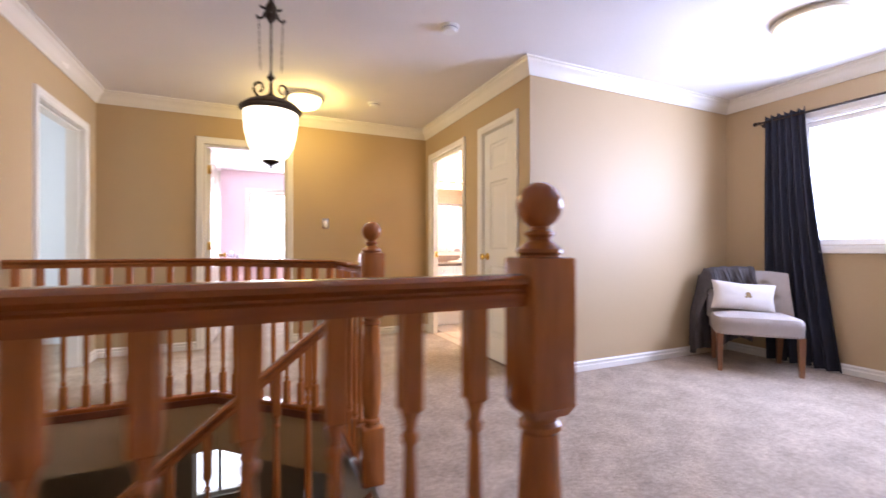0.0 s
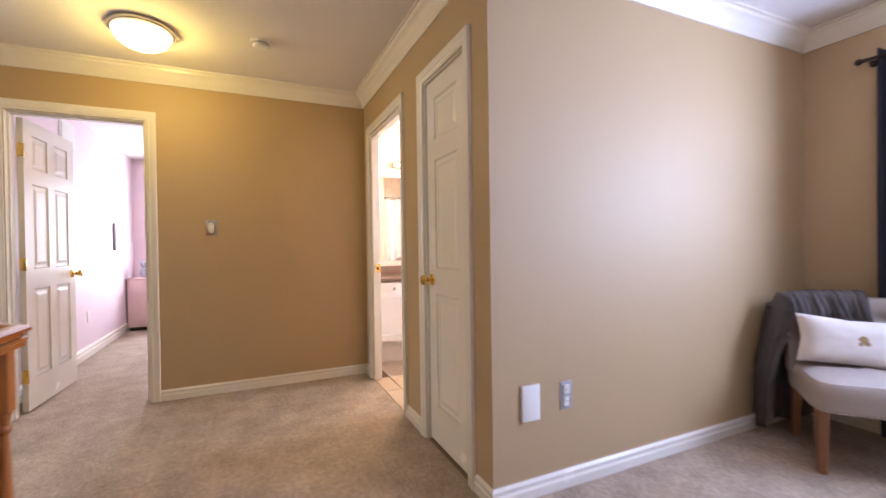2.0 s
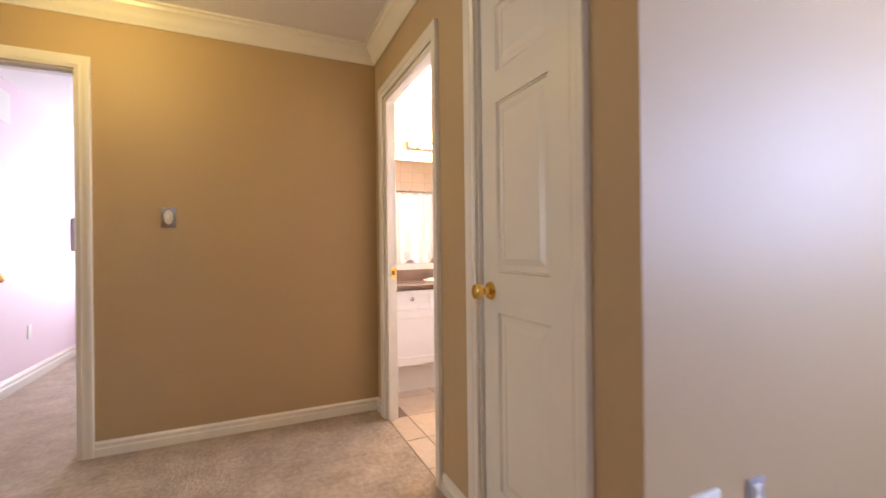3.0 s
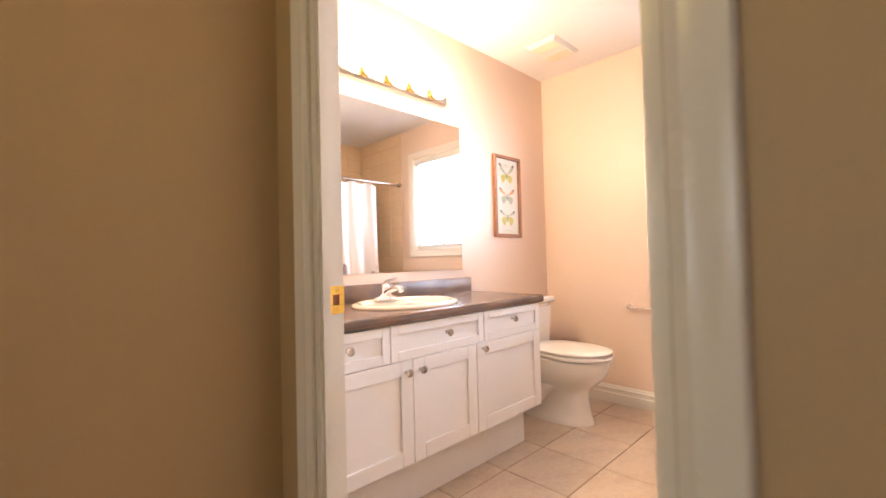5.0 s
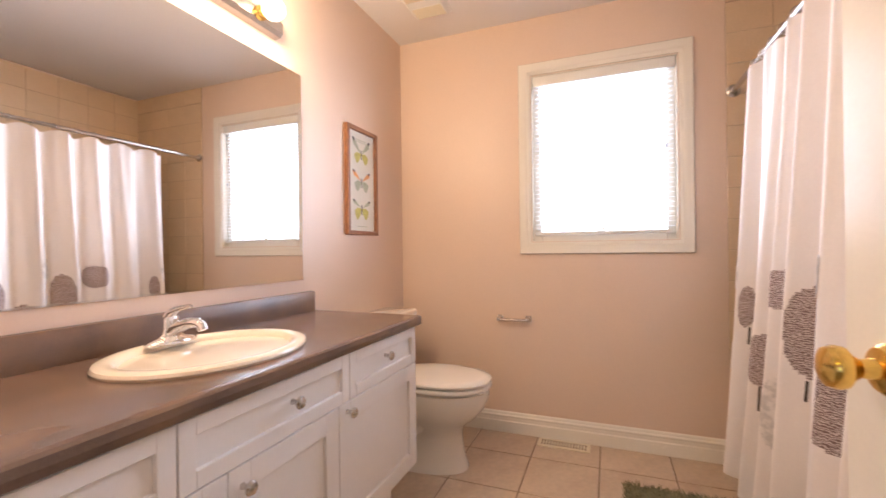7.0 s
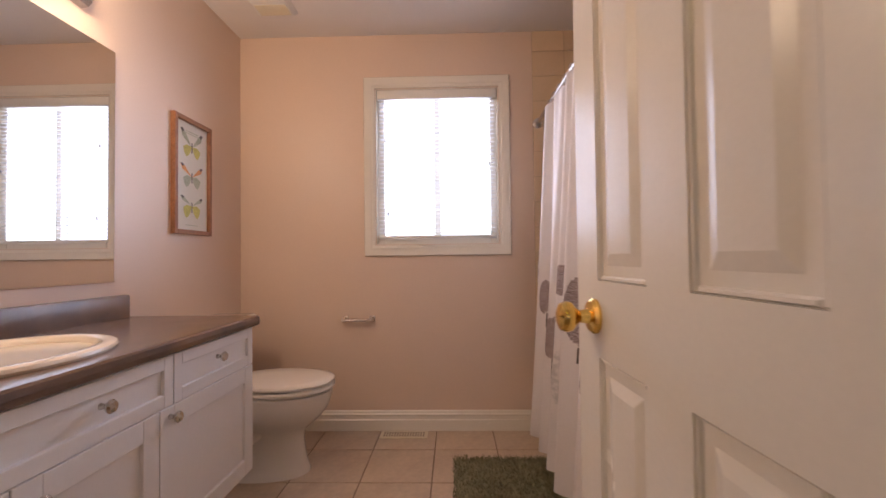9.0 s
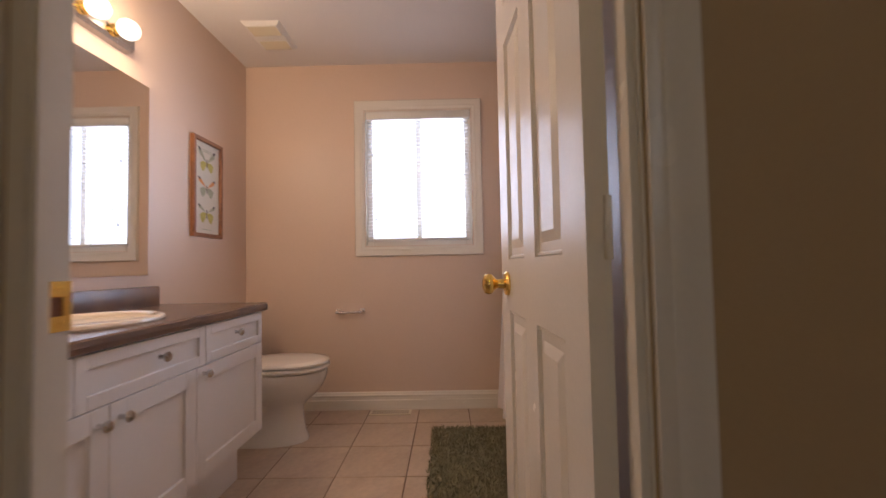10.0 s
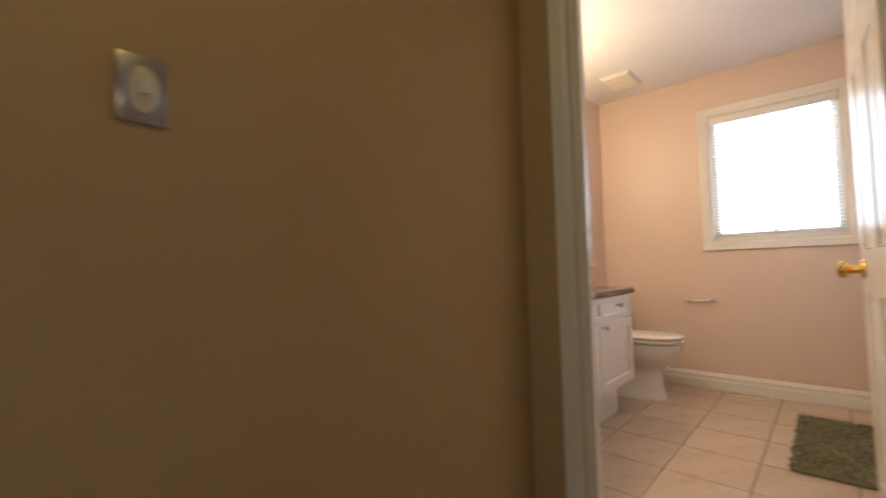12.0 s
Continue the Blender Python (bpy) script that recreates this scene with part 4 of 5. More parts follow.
for x, y, k in ((-0.265, -0.27, 0), (0.265, -0.27, 0), (-0.24, 0.14, 0.04), (0.24, 0.14, 0.04)):
    bm = bmesh.new()
    a = [bm.verts.new((x + dx * 0.016, y + k + dy * 0.016, 0.0)) for dx, dy in ((-1, -1), (1, -1), (1, 1), (-1, 1))]
    b = [bm.verts.new((x + dx * 0.024, y + dy * 0.024, 0.305)) for dx, dy in ((-1, -1), (1, -1), (1, 1), (-1, 1))]
    for q in range(4):
        bm.faces.new((a[q], a[(q + 1) % 4], b[(q + 1) % 4], b[q]))
    bm.faces.new(a), bm.faces.new(b)
    bmesh.ops.bevel(bm, geom=list(bm.edges), offset=0.003, segments=2, affect="EDGES")
    part("leg", bm, M_WALNUT, chair, "tapered brown wooden leg")

# throw over the back's left half, hanging down its outer side
throw = thing("throw_blanket", "charcoal knitted throw draped over the chair's back", "blanket", CH)


def throw_pt(u, v):
    # v runs from the front edge over the top and down behind; u from the outer side inwards
    uu = -0.10 + 0.74 * u
    fold = 0.012 * math.sin(u * 31 + v * 3) + 0.009 * math.sin(u * 57 + 1.3)
    drop = 0.66 + 0.05 * math.sin(u * 6)
    if v < 0.30:
        q = v / 0.30
        x, y, z = back_pt(max(uu, 0.0), 0.62 + 0.38 * q, 0)
        y -= 0.016 + abs(fold) * 1.2
    elif v < 0.42:
        q = (v - 0.30) / 0.12
        x, y, z = back_pt(max(uu, 0.0), 1.0, 0.075 * q)
        y += -0.016 * (1 - q) + 0.018 * q
        z += 0.018 * math.sin(math.pi * q) + 0.006 + abs(fold) * 0.5
    else:
        q = (v - 0.42) / 0.58
        x, y, z = back_pt(max(uu, 0.0), 1.0, 0.075)
        y += 0.022 + fold - 0.02 * q
        z -= q * drop
    if uu < 0:
        x += uu * 0.65
        z -= -uu * 2.2 * (0.35 if v < 0.42 else 0.2)
        y += 0.05 * (-uu) * 10 * (0.4 if v < 0.42 else 0.0)
    x += 0.02 * math.sin(v * 7 + u * 3) - 0.05 * max(0, v - 0.4) * (1 - u)
    return x, y, max(z, 0.02)


part("cloth", sheet(bmesh.new(), throw_pt, 60, 50, 0.008), M_THROW, throw)
# fall of the throw beside the chair
side = bmesh.new()


def side_pt(u, v):
    y = 0.03 + 0.18 * u + 0.015 * math.sin(v * 9)
    top = 0.81 - 0.03 * (1 - u) - max(0.0, 0.5 - u) * 0.4
    z = top - v * (top - 0.08 - 0.05 * math.sin(u * 7))
    x = -0.296 - 0.085 * min(v * 1.8, 1) ** 0.8 - 0.018 * math.sin(u * 26 + v * 2) - 0.03 * v * u
    return x, y, max(z, 0.03)


part("side_fall", sheet(side, side_pt, 44, 40, 0.008), M_THROW, throw, "hanging folds of the throw")

# lumbar cushion
pil = thing("lumbar_cushion", "white oblong cushion with a small brown motif, on the chair", "cushion", CH @ pose(-0.05, 0.015, 0.578, -16, 5, 3))


def pillow_pt(u, v, s):
    a, b = u * 2 - 1, v * 2 - 1
    ear = 1 + 0.05 * (abs(a) * abs(b)) ** 3
    pinch = 1 - 0.05 * (1 - abs(b)) ** 2 * abs(a) ** 4
    h = 0.062 * ((1 - a ** 4) * (1 - b ** 4)) ** 0.5 + 0.004 * noise.noise(Vector((a * 3, b * 3, s)))
    return 0.225 * a * ear * pinch, s * h, 0.120 * b * ear * (1 - 0.07 * (1 - abs(a)) ** 2)


bm = bmesh.new()
for s in (1, -1):
    sheet(bm, lambda u, v: pillow_pt(u, v, s), 24, 16)
bmesh.ops.remove_doubles(bm, verts=bm.verts, dist=0.006)
part("cover", bm, M_PILLOW, pil)
bm = bmesh.new()
for ox, oz, r in ((0.02, 0.012, 0.019), (0.034, -0.006, 0.013), (0.008, -0.012, 0.010)):
    vs = [bm.verts.new((ox + r * math.cos(i * math.tau / 14) * (1 + 0.2 * math.sin(i * 2.1)), -0.064, oz + r * math.sin(i * math.tau / 14))) for i in range(14)]
    bm.faces.new(vs)
part("motif", bm, mat("brown_motif", (0.34, 0.22, 0.10), 0.9, vary=0.4, scale=80), pil, "small brown printed motif", False)

# curtain, rod
cur = thing("window_curtain", "dark navy floor-length curtain gathered beside the window", "curtain")


def curtain_pt(u, v):
    y0, y1 = -0.375 - 0.01 * (1 - v), -0.685 - 0.24 * (1 - v) ** 1.3
    y = y0 + (y1 - y0) * u
    amp = 0.030 + 0.028 * (1 - v)
    x = 2.300 - 0.5 * amp * math.sin(u * 6.2 * math.tau + 0.5 * math.sin(v * 3)) - 0.008 * math.sin(u * 17 + v * 4)
    z = 0.012 + 2.158 * v + (0.012 * math.sin(u * 6.2 * math.tau + 1.2) if v > 0.97 else 0)
    return x, y, z


part("cloth", sheet(bmesh.new(), curtain_pt, 120, 40, 0.004), M_NAVY, cur)
rod = thing("curtain_rod", "dark bronze curtain rod with finial above the loft window", "curtain rod")
part("pole", tube(bmesh.new(), [(2.288, -0.335, 2.128), (2.288, -2.75, 2.128)], 0.0095, 12), M_BRONZE, rod)
for y, s in ((-0.335, 1), (-2.75, -1)):
    part("finial", lathe(bmesh.new(), [(0.010, 0), (0.015, 0.008), (0.008, 0.016), (0.017, 0.03), (0.019, 0.04), (0.012, 0.052), (0.0, 0.058)], 14, pose(2.288, y, 2.128, -90 * s)), M_BRONZE, rod)
for y in (-0.345, -2.72):
    bm = tube(bmesh.new(), [(XW - 0.003, y, 2.112), (2.31, y, 2.108), (2.288, y, 2.112)], 0.005, 8)
    lathe(bm, [(0.02, 0), (0.02, 0.005), (0.008, 0.008)], 14, pose(XW, y, 2.112, 0, -90))
    part("bracket", bm, M_BRONZE, rod)

# ---- pink bedroom things ----
dr = thing("pink_dresser", "pale pink lacquered dresser against the bedroom wall", "dresser", pose(-2.46, 5.42, 0))
part("body", box(bmesh.new(), (0, 0, 0.05), (1.1, 0.46, 0.69), 0.004), M_PINKFURN, dr)
part("top", box(bmesh.new(), (-0.01, -0.012, 0.69), (1.11, 0.465, 0.712), 0.005), M_PINKFURN, dr)
part("plinth", box(bmesh.new(), (0.02, 0.02, 0.0), (1.08, 0.44, 0.05)), M_DARK, dr, "dark recessed plinth", False)
toy = bmesh.new()
for x, y, z, r in ((0.18, 0.2, 0.79, 0.08), (0.18, 0.17, 0.90, 0.06), (0.30, 0.2, 0.775, 0.065), (0.30, 0.17, 0.86, 0.045)):
    lathe(toy, [(r * math.sin(a * math.pi / 8), -r * math.cos(a * math.pi / 8)) for a in range(9)], 12, pose(x - 2.46, y + 5.42, z))
tagged(link("plush_toy", toy, M_TOY, True), "pale grey plush toy sitting on the dresser", "toy")
vent = thing("wall_vent", "white louvred air vent high on the pink wall", "vent", pose(-2.48, 3.36, 2.08, 0, 0, 90))
part("frame", box(bmesh.new(), (0, -0.008, 0), (0.36, 0, 0.24), 0.003), M_PLASTIC, vent)
for i in range(12):
    part("slat", box(bmesh.new(), (0.03, -0.013, 0.03 + i * 0.0155), (0.33, -0.007, 0.039 + i * 0.0155), 0.001, 1), M_PLASTIC, vent)
fr = thing("wall_frame", "narrow grey framed board on the pink wall", "picture frame", pose(-2.48, 4.92, 1.10, 0, 0, 90))
part("frame", box(bmesh.new(), (0, -0.03, 0), (0.36, 0, 0.34), 0.003), M_GREY, fr)
po = thing("bedroom_outlet", "small white outlet low on the pink wall", "outlet", pose(-2.48, 4.0, 0.42, 0, 0, 90))
part("plate", box(bmesh.new(), (-0.035, -0.006, -0.058), (0.035, 0, 0.058), 0.003), M_PLASTIC, po)

# ---- bathroom ----
# vanity: cabinet with shaker fronts, worktop, basin, tap
VX0, VX1, VY = 0.10, 1.487, 2.262
van = thing("vanity_cabinet", "white shaker vanity cabinet with three drawers and three doors", "vanity")
bm = box(bmesh.new(), (VX0, VY + 0.0185, 0.215), (VX1 - 0.002, 2.773, 0.66))
box(bm, (VX1 - 0.02, VY + 0.0185, 0.661), (VX1 - 0.002, 2.773, 0.772))
box(bm, (VX0, VY + 0.0185, 0.661), (VX0 + 0.018, 2.773, 0.772))
part("body", bm, M_CAB, van, "", False)
part("toe_kick", box(bmesh.new(), (VX0, VY + 0.11, 0.0), (VX1 - 0.02, 2.773, 0.215)), M_CAB, van, "white recessed toe kick", False)


def shaker(name, x0, x1, z0, z1, rail, kx, kz):
    """A framed front: recessed field inside a flat frame, with a round knob."""
    g = 0.0015
    x0, x1, z0, z1 = x0 + g, x1 - g, z0 + g, z1 - g
    f = part(name, box(bmesh.new(), (x0 + 0.004, VY + 0.010, z0 + 0.004), (x1 - 0.004, VY + 0.0175, z1 - 0.004)), M_CAB, van, "", False)
    for piece, lo, hi in (("stile", (x0, z0), (x0 + rail, z1)), ("stile", (x1 - rail, z0), (x1, z1)), ("rail", (x0 + rail, z0), (x1 - rail, z0 + rail)), ("rail", (x0 + rail, z1 - rail), (x1 - rail, z1))):
        part(piece, box(bmesh.new(), (lo[0], VY, lo[1]), (hi[0], VY + 0.018, hi[1]), 0.0015, 1), M_CAB, f, "", False)
    prof = [(0.008, 0), (0.0065, 0.004), (0.006, 0.012), (0.011, 0.017), (0.0155, 0.022), (0.016, 0.026), (0.012, 0.031), (0.0, 0.033)]
    part("knob", lathe(bmesh.new(), prof, 18, pose(kx, VY, kz, 90)), M_NICKEL, f, "round brushed nickel knob")


Z0, ZD, Z1 = 0.222, 0.628, 0.770
shaker("drawer_front", VX0, 0.478, ZD, Z1, 0.036, 0.29, 0.708)
shaker("drawer_front", 0.478, 1.02, ZD, Z1, 0.036, 0.775, 0.708)
shaker("drawer_front", 1.02, VX1 - 0.003, ZD, Z1, 0.036, 1.237, 0.712)
shaker("cabinet_door", VX0, 0.585, Z0, ZD, 0.058, 0.549, 0.582)
shaker("cabinet_door", 0.585, 0.965, Z0, ZD, 0.058, 0.621, 0.582)
shaker("cabinet_door", 0.965, VX1 - 0.003, Z0, ZD, 0.058, 1.005, 0.600)

top = thing("worktop", "dark brown laminate worktop with a rounded front and backsplash", "worktop")
pr = [(2.774, 0.774), (2.250, 0.774), (2.244, 0.778), (2.242, 0.792), (2.244, 0.806), (2.250, 0.811), (2.262, 0.812), (2.774, 0.812)]


def prism(bm, prof, x0, x1):
    a = [bm.verts.new((x0, y, z)) for y, z in prof]
    b = [bm.verts.new((x1, y, z)) for y, z in prof]
    bm.faces.new(a), bm.faces.new(b[::-1])
    for k in range(len(prof)):
        j = (k + 1) % len(prof)
        bm.faces.new((a[k], a[j], b[j], b[k]))
    return bm




def holed_slab(prof, x0, x1, cx, cy, rx, ry, n=64):
    """The worktop's block with an oval cut through it for the basin."""
    bm = prism(bmesh.new(), prof, x0, x1)
    y0, y1, z0, z1 = 2.262, 2.774, 0.774, 0.812
    bm.normal_update()
    flat = [f for f in bm.faces if abs(f.normal.z) > 0.99 and f.calc_area() > 0.3]
    bmesh.ops.delete(bm, geom=flat, context="FACES_ONLY")
    holes = []
    for z, ya in ((z1, y0), (z0, 2.250)):
        ang = sorted([i * math.tau / n for i in range(n)] + [math.atan2(y - cy, x - cx) % math.tau for x in (x0, x1) for y in (ya, y1)])
        inner, outer = [], []
        for a in ang:
            c, d = math.cos(a), math.sin(a)
            k = min(((x1 - cx) if c > 0 else (x0 - cx)) / c if abs(c) > 1e-6 else 99, ((y1 - cy) if d > 0 else (ya - cy)) / d if abs(d) > 1e-6 else 99)
            inner.append(bm.verts.new((cx + rx * c, cy + ry * d, z)))
            outer.append(bm.verts.new((cx + k * c, cy + k * d, z)))
        for i in range(len(ang)):
            j = (i + 1) % len(ang)
            bm.faces.new((inner[i], inner[j], outer[j], outer[i]))
        holes.append(inner)
    return bm


part("slab", holed_slab(pr, 0.098, 1.503, 0.765, 2.515, 0.245, 0.196), M_COUNTER, top, "", False)
part("backsplash", prism(bmesh.new(), [(2.774, 0.812), (2.752, 0.812), (2.752, 0.892), (2.756, 0.899), (2.774, 0.90)], 0.098, 1.484), M_COUNTER, top, "dark laminate backsplash")

basin = thing("wash_basin", "oval cream porcelain basin set into the dark worktop", "basin", pose(0.765, 2.515, 0.812) @ Matrix.Diagonal((1, 0.80, 1, 1)))
part("bowl", lathe(bmesh.new(), [(0.262, 0.0), (0.266, 0.006), (0.262, 0.013), (0.250, 0.017), (0.232, 0.017), (0.220, 0.012), (0.212, 0.002), (0.203, -0.018), (0.188, -0.050), (0.160, -0.082), (0.11, -0.104), (0.05, -0.112), (0.02, -0.113)], 56), M_CREAMSINK, basin)
part("drain", lathe(bmesh.new(), [(0.024, -0.113), (0.024, -0.109), (0.016, -0.108), (0.0, -0.109)], 20), M_CHROME, basin, "chrome drain")
tap = thing("basin_tap", "chrome single-lever tap behind the basin", "tap", pose(0.765, 2.672, 0.827) @ Matrix.Diagonal((0.95, 0.95, 0.86, 1)))
bm = lathe(bmesh.new(), [(0.078, 0), (0.078, 0.006), (0.066, 0.014), (0.040, 0.020), (0.028, 0.03), (0.024, 0.05), (0.023, 0.075), (0.018, 0.084), (0, 0.086)], 28, Matrix.Diagonal((1, 0.42, 1, 1)))
part("base", bm, M_CHROME, tap)
part("spout", tube(bmesh.new(), [(0, 0.0, 0.035), (0, -0.035, 0.055), (0, -0.075, 0.068), (0, -0.105, 0.070), (0, -0.122, 0.062), (0, -0.128, 0.048)], [0.021, 0.0195, 0.017, 0.0155, 0.0145, 0.0135], 14), M_CHROME, tap)
part("lever", tube(bmesh.new(), [(0, 0.01, 0.08), (0, 0.0, 0.098), (0, -0.03, 0.110), (0, -0.075, 0.120), (0, -0.085, 0.120)], [0.016, 0.015, 0.010, 0.0075, 0.004], 12), M_CHROME, tap)

mir = thing("wall_mirror", "large frameless mirror above the vanity", "mirror")
part("glass", box(bmesh.new(), (0.11, 2.769, 0.958), (1.427, 2.7745, 1.838)), M_MIRROR, mir, "silvered mirror glass", False)
part("edge_channel", box(bmesh.new(), (0.11, 2.765, 0.953), (1.427, 2.7745, 0.958)), M_CHROME, mir, "thin metal channel", False)

bar = thing("vanity_light_bar", "nickel light bar with brass sockets and five lit globe bulbs", "wall lamp")
part("backplate", prism(bmesh.new(), [(2.7745, 1.925), (2.748, 1.93), (2.735, 1.945), (2.735, 1.985), (2.748, 2.0), (2.7745, 2.005)], 0.455, 1.285), M_NICKEL, bar, "brushed nickel bar")
for i in range(5):
    x = 0.555 + i * 0.152
    part("socket", lathe(bmesh.new(), [(0.026, 0), (0.026, 0.012), (0.019, 0.018), (0.019, 0.03)], 18, pose(x, 2.736, 1.965, 90)), M_BRASS, bar, "brass socket")
    r = 0.040
    b = part("globe_bulb", lathe(bmesh.new(), [(r * math.sin(a * math.pi / 14), -r * math.cos(a * math.pi / 14)) for a in range(15)], 20, pose(x, 2.668, 1.965)), M_BULB, bar, "lit globe bulb")
    b.visible_shadow = False

# framed butterfly print: three insects on pale paper
pic = thing("butterfly_print", "reddish wood framed print of three butterflies", "picture", pose(1.752, 2.775, 1.159))
W, H = 0.296, 0.569
bm = bmesh.new()
for lo, hi in (((0, 0), (0.022, H)), ((W - 0.022, 0), (W, H)), ((0.022, 0), (W - 0.022, 0.022)), ((0.022, H - 0.022), (W - 0.022, H))):
    box(bm, (lo[0], -0.024, lo[1]), (hi[0], 0, hi[1]), 0.002, 1)
part("frame", bm, M_FRAME, pic, "mottled reddish wood frame", False)
paper = part("print", box(bmesh.new(), (0.022, -0.008, 0.022), (W - 0.022, -0.002, H - 0.022)), M_PAPER, pic, "pale printed paper", False)


def wing(cx, cz, pts, material, lift=0.0):
    bm = bmesh.new()
    for s in (-1, 1):
        bm.faces.new([bm.verts.new((cx + s * x, -0.0085 - lift, cz + z)) for x, z in pts])
    part("wing", bm, material, paper, "", False)


c = W / 2
for cz, upper, lower, up, dn in ((0.435, M_WING_G, M_WING_Y, 0.075, 0.055), (0.285, M_WING_O, M_WING_G, 0.055, 0.055), (0.14, M_WING_G, M_WING_Y, 0.045, 0.06)):
    wing(c, cz, [(0.002, 0.0), (0.03, 0.012), (0.075, up * 0.55), (0.088, up), (0.075, up * 1.08), (0.05, up * 0.8), (0.02, up * 0.3)], upper)
    wing(c, cz, [(0.072, up * 0.75), (0.088, up), (0.075, up * 1.08), (0.06, up * 0.92)], M_WING_D, 0.0004)
    wing(c, cz, [(0.002, 0.0), (0.04, 0.005), (0.068, -0.01), (0.062, -dn * 0.6), (0.045, -dn), (0.028, -dn * 0.85), (0.012, -dn * 0.5)], lower, 0.0002)
    part("insect_body", box(bmesh.new(), (c - 0.003, -0.0095, cz - 0.03), (c + 0.003, -0.0082, cz + 0.02)), M_WING_D, paper, "", False)
for z in (0.505, 0.495, 0.045):
    part("text_line", box(bmesh.new(), (c - 0.05, -0.0086, z), (c + 0.05, -0.0081, z + 0.003)), M_WING_G, paper, "", False)

# toilet, its tank against the vanity wall
toi = thing("toilet", "white porcelain toilet with its lid down", "toilet", pose(1.915, 2.775, 0))


def ovals(bm, rows, n=36):
    """A body of stacked ovals: (half width, front y, back y, height)."""
    rings = []
    for w, f, b, z in rows:
        cy, ry = (f + b) / 2, (b - f) / 2
        rings.append([bm.verts.new((w * math.copysign(abs(math.cos(a)) ** 0.9, math.cos(a)), cy + ry * math.copysign(abs(math.sin(a)) ** 0.9, math.sin(a)), z)) for a in (i * math.tau / n for i in range(n))])
    for p, q in zip(rings, rings[1:]):
        for i in range(n):
            bm.faces.new((p[i], p[(i + 1) % n], q[(i + 1) % n], q[i]))
    bm.faces.new(rings[0]), bm.faces.new(rings[-1])
    return bm


part("bowl", ovals(bmesh.new(), [(0.124, -0.588, -0.06, 0.0), (0.124, -0.588, -0.06, 0.012), (0.118, -0.580, -0.06, 0.030), (0.110, -0.570, -0.07, 0.06), (0.106, -0.562, -0.08, 0.11), (0.104, -0.558, -0.09, 0.16), (0.108, -0.564, -0.09, 0.195),
                                (0.122, -0.590, -0.10, 0.225), (0.150, -0.632, -0.10, 0.258), (0.170, -0.664, -0.10, 0.295), (0.181, -0.684, -0.10, 0.335), (0.185, -0.692, -0.10, 0.365), (0.186, -0.694, -0.10, 0.392), (0.174, -0.682, -0.10, 0.400)]), M_PORCELAIN, toi)
for sx in (-1, 1):
    part("trapway", tube(bmesh.new(), [(sx * 0.082, -0.40, 0.24), (sx * 0.096, -0.33, 0.20), (sx * 0.100, -0.27, 0.13), (sx * 0.098, -0.20, 0.10), (sx * 0.092, -0.13, 0.15), (sx * 0.07, -0.10, 0.25)], [0.035, 0.045, 0.048, 0.048, 0.048, 0.04], 14), M_PORCELAIN, toi, "moulded trapway bulge")
part("seat_ring", ovals(bmesh.new(), [(0.182, -0.697, -0.22, 0.403), (0.190, -0.706, -0.215, 0.410), (0.190, -0.706, -0.215, 0.420), (0.182, -0.697, -0.22, 0.426)]), M_PORCELAIN, toi, "white toilet seat")
part("lid", ovals(bmesh.new(), [(0.170, -0.684, -0.20, 0.431), (0.187, -0.703, -0.195, 0.434), (0.189, -0.705, -0.195, 0.444), (0.182, -0.696, -0.20, 0.451), (0.15, -0.65, -0.23, 0.456), (0.05, -0.5, -0.35, 0.459)]), M_PORCELAIN, toi, "closed white lid")
for x in (-0.075, 0.075):
    part("lid_hinge", box(bmesh.new(), (x - 0.025, -0.225, 0.402), (x + 0.025, -0.185, 0.447), 0.008), M_PORCELAIN, toi)
bm = bmesh.new()
rows = [(0.175, -0.185, 0.395), (0.195, -0.195, 0.42), (0.215, -0.205, 0.70)]
rings = [[bm.verts.new((sx * w, y, z)) for sx, y in ((-1, f), (1, f), (1, -0.012), (-1, -0.012))] for w, f, z in rows]
for p, q in zip(rings, rings[1:]):
    for i in range(4):
        bm.faces.new((p[i], p[(i + 1) % 4], q[(i + 1) % 4], q[i]))
bm.faces.new(rings[0]), bm.faces.new(rings[-1])
bmesh.ops.bevel(bm, geom=list(bm.edges), offset=0.02, segments=3, affect="EDGES")
part("tank", bm, M_PORCELAIN, toi, "white cistern")
part("tank_lid", box(bmesh.new(), (-0.228, -0.218, 0.700), (0.228, -0.004, 0.742), 0.014, 3), M_PORCELAIN, toi)
part("flush_lever", tube(bmesh.new(), [(-0.15, -0.205, 0.65), (-0.15, -0.225, 0.65), (-0.09, -0.23, 0.645)], 0.007, 8), M_CHROME, toi, "chrome flush lever")
for x in (-0.105, 0.105):
    part("bolt_cap", lathe(bmesh.new(), [(0.014, 0.028), (0.012, 0.04), (0, 0.044)], 10, pose(x, -0.32, 0)), M_PORCELAIN, toi)

# towel bar on the window wall
tb = thing("paper_holder", "short brushed nickel paper holder on the peach wall", "paper holder", pose(2.395, 2.05, 0.67, 0, 0, -90))
for x in (-0.082, 0.082):
    bm = box(bmesh.new(), (x - 0.017, -0.006, -0.017), (x + 0.017, 0, 0.017), 0.002)
    box(bm, (x - 0.011, -0.055, -0.011), (x + 0.011, -0.006, 0.011), 0.003)
    part("post", bm, M_NICKEL, tb)
part("bar", tube(bmesh.new(), [(-0.082, -0.045, -0.004), (0.082, -0.045, -0.004)], 0.009, 12), M_NICKEL, tb)

